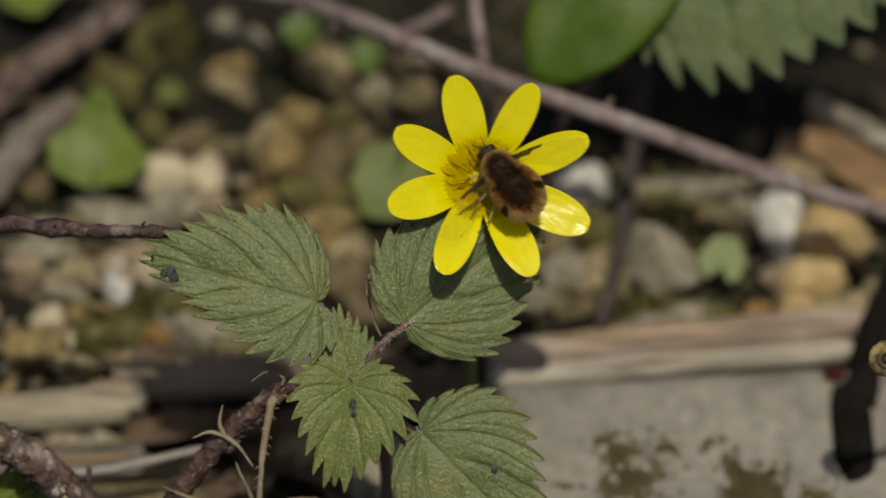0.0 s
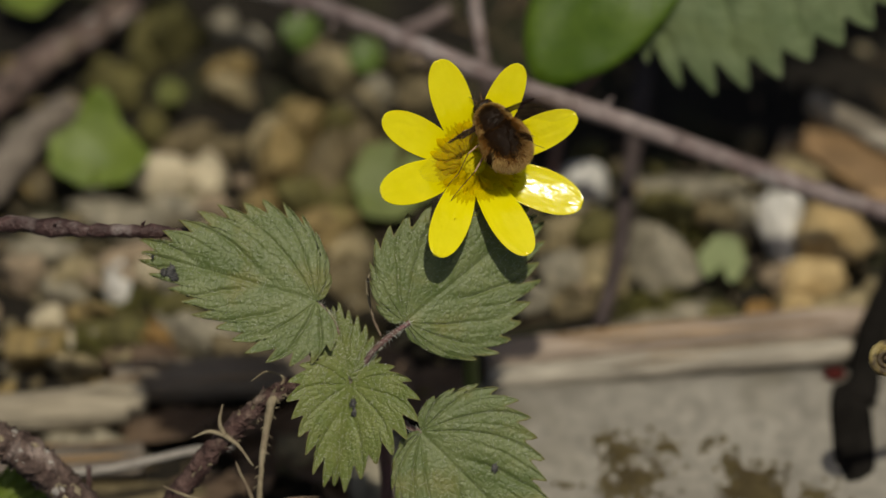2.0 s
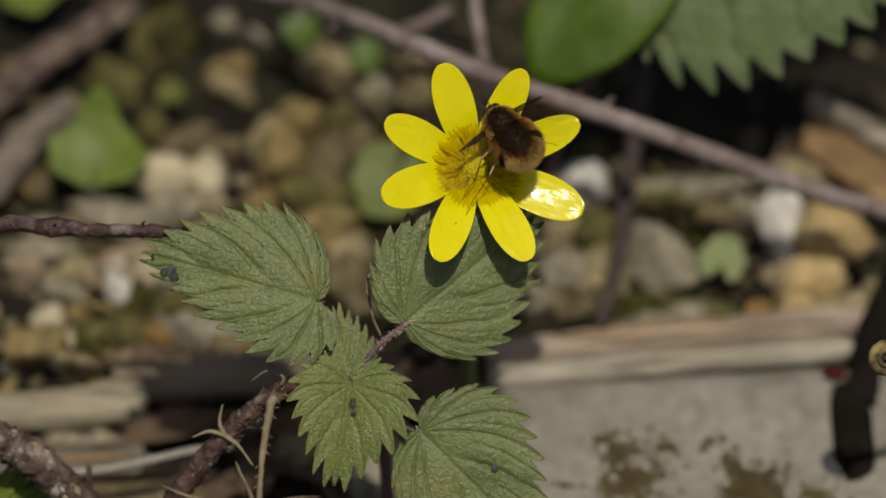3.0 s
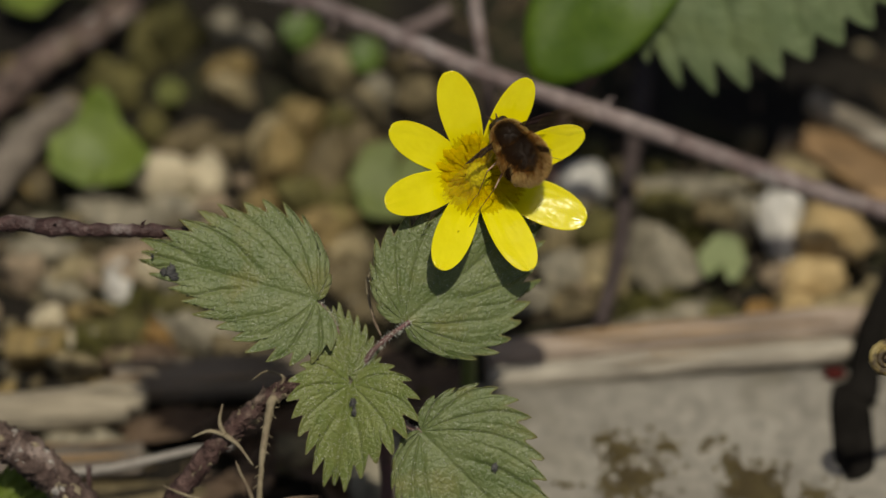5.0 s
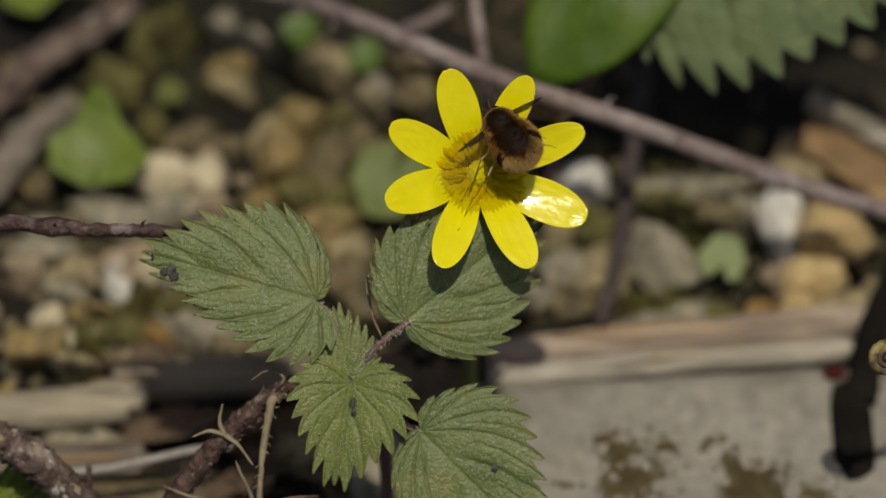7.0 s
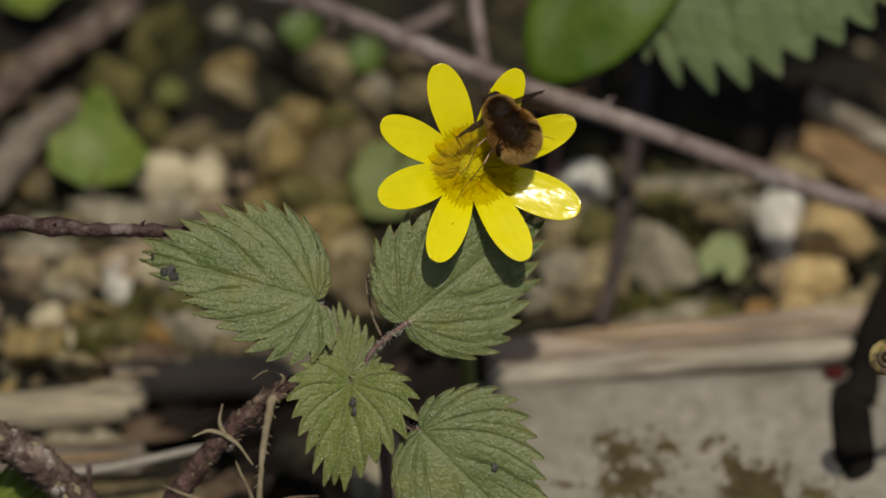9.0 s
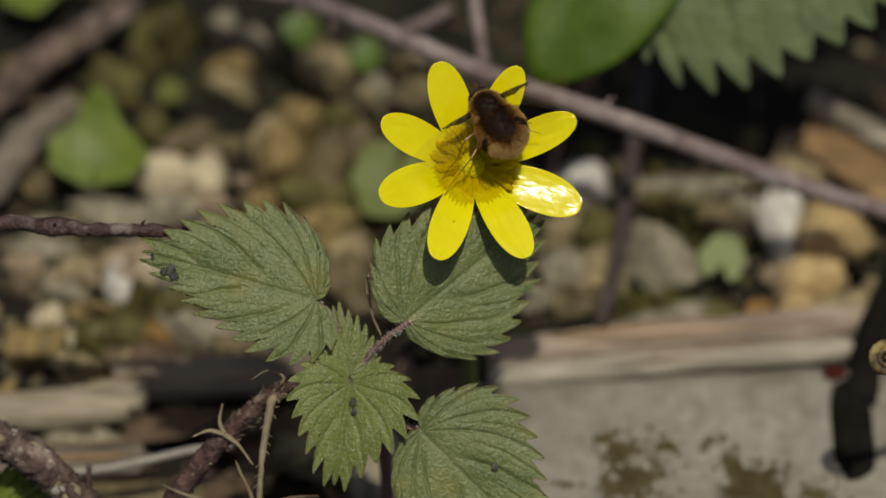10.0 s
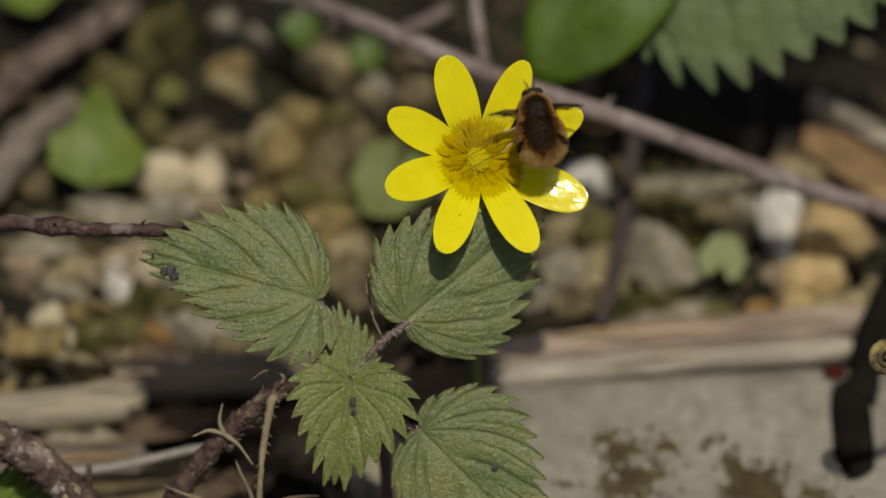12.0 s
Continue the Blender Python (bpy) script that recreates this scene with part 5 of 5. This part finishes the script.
def build_fly():
    ob = thing("bee_fly", (0, 0, 0), "furry brown bee fly with dark-banded wings at the flower", "insect")
    rng = random.Random(3)

    def egg(name, centre, radii, mat, parent=ob, label="", sub=4):
        bm = bmesh.new()
        blob(bm, Matrix.Translation(Vector(centre) * MM) @ Matrix.Diagonal((*(Vector(radii) * MM), 1)), sub, 0.04, 2, 1)
        return part(name, bm, mat, parent, label)

    thorax = egg("thorax", (0, 1.75, 0), (2.5, 2.95, 2.2), SKIN)
    abdomen = egg("abdomen", (0, -1.5, -0.1), (2.95, 3.7, 2.1), SKIN)
    head = egg("head", (0, 5.2, -0.7), (1.25, 0.9, 1.1), SKIN)
    for s in (-1, 1):
        egg("eye", (s * 0.75, 5.45, -0.75), (0.72, 0.62, 0.85), EYE_DARK, head, "dark brown compound eye", 3)
        bm = bmesh.new()
        tube(bm, [Vector((s * 0.22, 5.8, -0.5)) * MM, Vector((s * 0.5, 6.6, -0.2)) * MM, Vector((s * 0.85, 7.4, -0.1)) * MM], [0.1 * MM, 0.09 * MM, 0.03 * MM], 5, 6)
        part("antenna", bm, LEG, head)
    bm = bmesh.new()
    tube(bm, [Vector((0, 5.8, -1.4)) * MM, Vector((0, 7.4, -3.0)) * MM, Vector((0, 8.4, -5.5)) * MM], [0.16 * MM, 0.12 * MM, 0.05 * MM], 6, 6)
    part("proboscis", bm, LEG, head)
    bm = bmesh.new()
    fur(bm, rng, 11000, (0, 1.75, 0), (2.5, 2.95, 2.2), 0.8, thorax_tint)
    tagged(part("thorax_fur", bm, [FUR_DARK, FUR_RUST, FUR_GOLD, FUR_PALE], thorax, "tan fur ring round a dark back", smooth=False), kind="stuff")
    bm = bmesh.new()
    fur(bm, rng, 17000, (0, -1.5, -0.1), (2.95, 3.7, 2.1), 0.9, abdomen_tint)
    tagged(part("abdomen_fur", bm, [FUR_DARK, FUR_RUST, FUR_GOLD, FUR_PALE], abdomen, "rusty fur fading to gold at the tail", smooth=False), kind="stuff")
    bm = bmesh.new()
    fur(bm, rng, 500, (0, 5.1, -0.9), (1.25, 0.9, 1.1), 0.4, lambda p, n, r: (1 if r.random() < 0.3 else 0, 1.0, 0.0))
    tagged(part("head_fur", bm, [FUR_DARK, FUR_RUST], head, smooth=False), kind="stuff")
    # hip, knee, ankle, toe
    for s in (-1, 1):
        for hip, knee, ankle, toe in (((1.4, 3.4, -1.6), (3.0, 4.4, -2.0), (4.6, 4.7, -3.6), (6.0, 5.0, -4.2)),
                                      ((1.6, 1.4, -1.8), (3.8, 0.9, -1.8), (5.8, 0.0, -3.6), (8.0, -0.6, -4.6)),
                                      ((1.5, 0.2, -1.8), (4.2, -2.2, -1.6), (6.0, -2.0, -3.4), (8.6, -2.8, -4.8))):
            q = [Vector((c[0] * s * (1.3 if s < 0 else 0.5), c[1], c[2])) * MM for c in (hip, knee, ankle, toe)]
            bm = bmesh.new()
            tube(bm, [q[0], 0.5 * (q[0] + q[1]), q[1]], [0.16 * MM, 0.15 * MM, 0.1 * MM], 4, 7)
            leg = part("leg", bm, THIGH, ob)
            bm = bmesh.new()
            tube(bm, [q[1], 0.5 * (q[1] + q[2]), q[2]], [0.085 * MM, 0.07 * MM, 0.06 * MM], 4, 6)
            part("shin", bm, LEG, leg)
            bm = bmesh.new()
            tube(bm, [q[2], 0.5 * (q[2] + q[3]) + Vector((0, 0, 0.2 * MM)), q[3]], [0.06 * MM, 0.05 * MM, 0.035 * MM], 4, 6)
            part("foot", bm, LEG, leg)
    wings = []
    for s in (-1, 1):
        w = new("wing", wing_mesh(s))
        w.parent = ob
        tagged(w, "clear wing with dark brown leading edge")
        wings.append((s, w))
    return ob, wings


fly, fly_wings = build_fly()


# ---- what moves ----
def flower_pose(u, v, turn):
    """The flower leans on its foot: shifted by u, v millimetres in the sloping sheet and turned by degrees."""
    shift = (RIGHT * u + RISE * v) * MM
    rot = Matrix.Rotation(radians(turn), 4, FACE) @ Matrix.Rotation(-v / 42, 4, RIGHT)
    return Matrix.Translation(HEART + shift) @ rot @ Matrix.Translation(FLOWER_FOOT - HEART)


def fly_pose(u, v, heading, nod):
    """Heading in the sloping sheet, counted from its right; nod turns the head down into the flower."""
    a = RIGHT * math.cos(radians(heading)) + RISE * math.sin(radians(heading))
    n = radians(nod)
    y = a * math.cos(n) - FACE * math.sin(n)
    z = a * math.sin(n) + FACE * math.cos(n)
    return basis(y.cross(z), y, z, spot(u + 0.5, v + 0.48, -4.2))


def wing_pose(side, t):
    beat = math.sin(t * 66.0 + 0.4) * 9 + 8
    return Matrix.Translation(Vector((side * 1.8, 2.0, 0.8)) * MM) @ Matrix.Rotation(radians(-side * beat), 4, "Y") @ Matrix.Rotation(radians(9 if side < 0 else -21), 4, "Z") @ Matrix.Rotation(radians(34 + 16 * math.sin(t * 23)), 4, "X")


def motions():
    walk(flower, [(t, flower_pose(u, v, turn)) for t, u, v, turn in [
        (0, -0.08, -0.92, -1.01), (0.1, 1.03, -1.36, -1.28), (0.3, 0.30, -1.15, -0.38), (0.5, 0.49, -1.18, -1.79), (0.8, 0.73, -1.16, -0.91),
        (1, -0.13, -0.75, -1.00), (1.2, -0.36, -0.44, 0.45), (1.3, -0.73, 0.04, 0.91), (1.5, -0.49, -0.14, 0.29), (1.8, -1.09, 0.07, 1.36),
        (2, -1.31, 1.12, 2.10), (2.3, -1.33, 0.77, 1.66), (2.5, -1.44, 0.52, 1.42), (2.8, -1.39, 0.54, 1.74), (3, -1.09, 0.56, 1.09),
        (3.2, -0.24, 0.00, 0.30), (3.7, -0.60, 0.20, 0.70), (4.3, -0.10, -0.30, 0.00), (4.8, 0.36, -0.69, -0.45), (5, -0.58, -0.47, -0.01),
        (5.2, 0.60, -0.99, -0.76), (5.3, -0.18, -0.31, 0.23), (5.5, 0.50, -0.68, -1.49), (5.8, 0.24, -0.23, -0.30), (6, -1.06, 0.49, 1.22),
        (6.2, -0.12, 0.31, 0.15), (6.3, -1.75, 0.92, 2.19), (6.5, 0.00, -0.00, -0.00), (6.8, -0.67, -0.46, 0.83), (7, -0.55, -0.23, 0.23),
        (7.2, -0.36, -0.38, 0.45), (7.7, -0.90, 0.10, 1.00), (8.3, -0.60, 0.10, 0.60), (8.8, -0.54, -0.15, 0.68), (9, -1.58, 0.47, 1.65),
        (9.2, -1.03, 0.31, 1.28), (9.5, -0.80, 0.46, 1.03), (9.7, -1.93, 0.92, 2.42), (10, -1.46, 0.73, 2.06), (10.2, -2.36, 0.61, 2.95),
        (10.5, -1.98, 0.92, 2.37), (10.7, -1.57, 0.23, 1.96), (11, -1.45, 1.95, 3.01), (11.2, -1.69, 1.22, 2.12), (11.5, -0.37, 0.39, 0.49),
        (11.7, -0.54, 0.00, 0.68), (12, -0.61, 1.41, 1.72),
    ]])
    walk(fly, [(t, fly_pose(u, v, heading, nod)) for t, u, v, heading, nod in [
        (0, 8.42, 8.72, 128.1, 16), (0.1, 9.60, 8.28, 128.1, 16), (0.3, 9.01, 8.49, 128.0, 16), (0.5, 9.34, 8.46, 127.9, 15), (0.8, 9.40, 8.57, 127.4, 17),
        (1, 8.42, 9.03, 127.0, 19), (1.2, 7.70, 9.98, 127.1, 19), (1.3, 7.10, 10.79, 127.1, 20), (1.5, 6.85, 11.25, 127.2, 21), (1.8, 6.88, 13.01, 123.5, 27),
        (2, 7.08, 15.08, 121.0, 30), (2.3, 8.15, 14.76, 121.8, 32), (2.5, 8.76, 14.54, 122.3, 33), (2.8, 8.42, 14.76, 125.2, 34), (3, 8.46, 14.92, 127.2, 35),
        (3.2, 9.35, 14.27, 127.0, 35), (3.7, 9.09, 14.25, 126.5, 34), (4.3, 9.72, 13.49, 125.8, 34), (4.8, 10.28, 12.88, 125.3, 33), (5, 9.38, 13.01, 125.1, 33),
        (5.2, 10.77, 12.45, 124.7, 31), (5.3, 10.09, 13.11, 124.4, 30), (5.5, 10.98, 12.70, 124.0, 28), (5.8, 11.36, 13.67, 124.6, 32), (6, 10.48, 14.73, 125.0, 34),
        (6.2, 10.84, 14.87, 126.2, 36), (6.3, 8.92, 15.64, 126.8, 37), (6.5, 10.10, 15.04, 128.0, 39), (6.8, 8.68, 14.53, 127.0, 39), (7, 8.30, 14.73, 126.4, 39),
        (7.2, 8.58, 14.65, 125.9, 39), (7.7, 8.29, 15.31, 124.8, 37), (8.3, 8.87, 15.53, 123.4, 35), (8.8, 9.17, 15.45, 122.3, 33), (9, 8.23, 16.15, 121.8, 32),
        (9.2, 8.91, 15.93, 121.4, 31), (9.5, 9.34, 15.99, 120.7, 30), (9.7, 7.32, 16.68, 121.3, 31), (10, 6.47, 16.84, 122.3, 33), (10.2, 5.40, 16.77, 123.3, 33),
        (10.5, 5.51, 17.14, 124.8, 33), (10.7, 7.05, 15.03, 117.4, 34), (11, 8.88, 14.62, 106.4, 34), (11.2, 8.65, 14.33, 106.0, 36), (11.5, 9.99, 14.16, 105.3, 39),
        (11.7, 10.84, 14.09, 103.1, 35), (12, 12.32, 15.99, 99.7, 27),
    ]])
    for side, wing in fly_wings:
        walk(wing, [(k / FPS, wing_pose(side, k / FPS)) for k in range(361)])


motions()
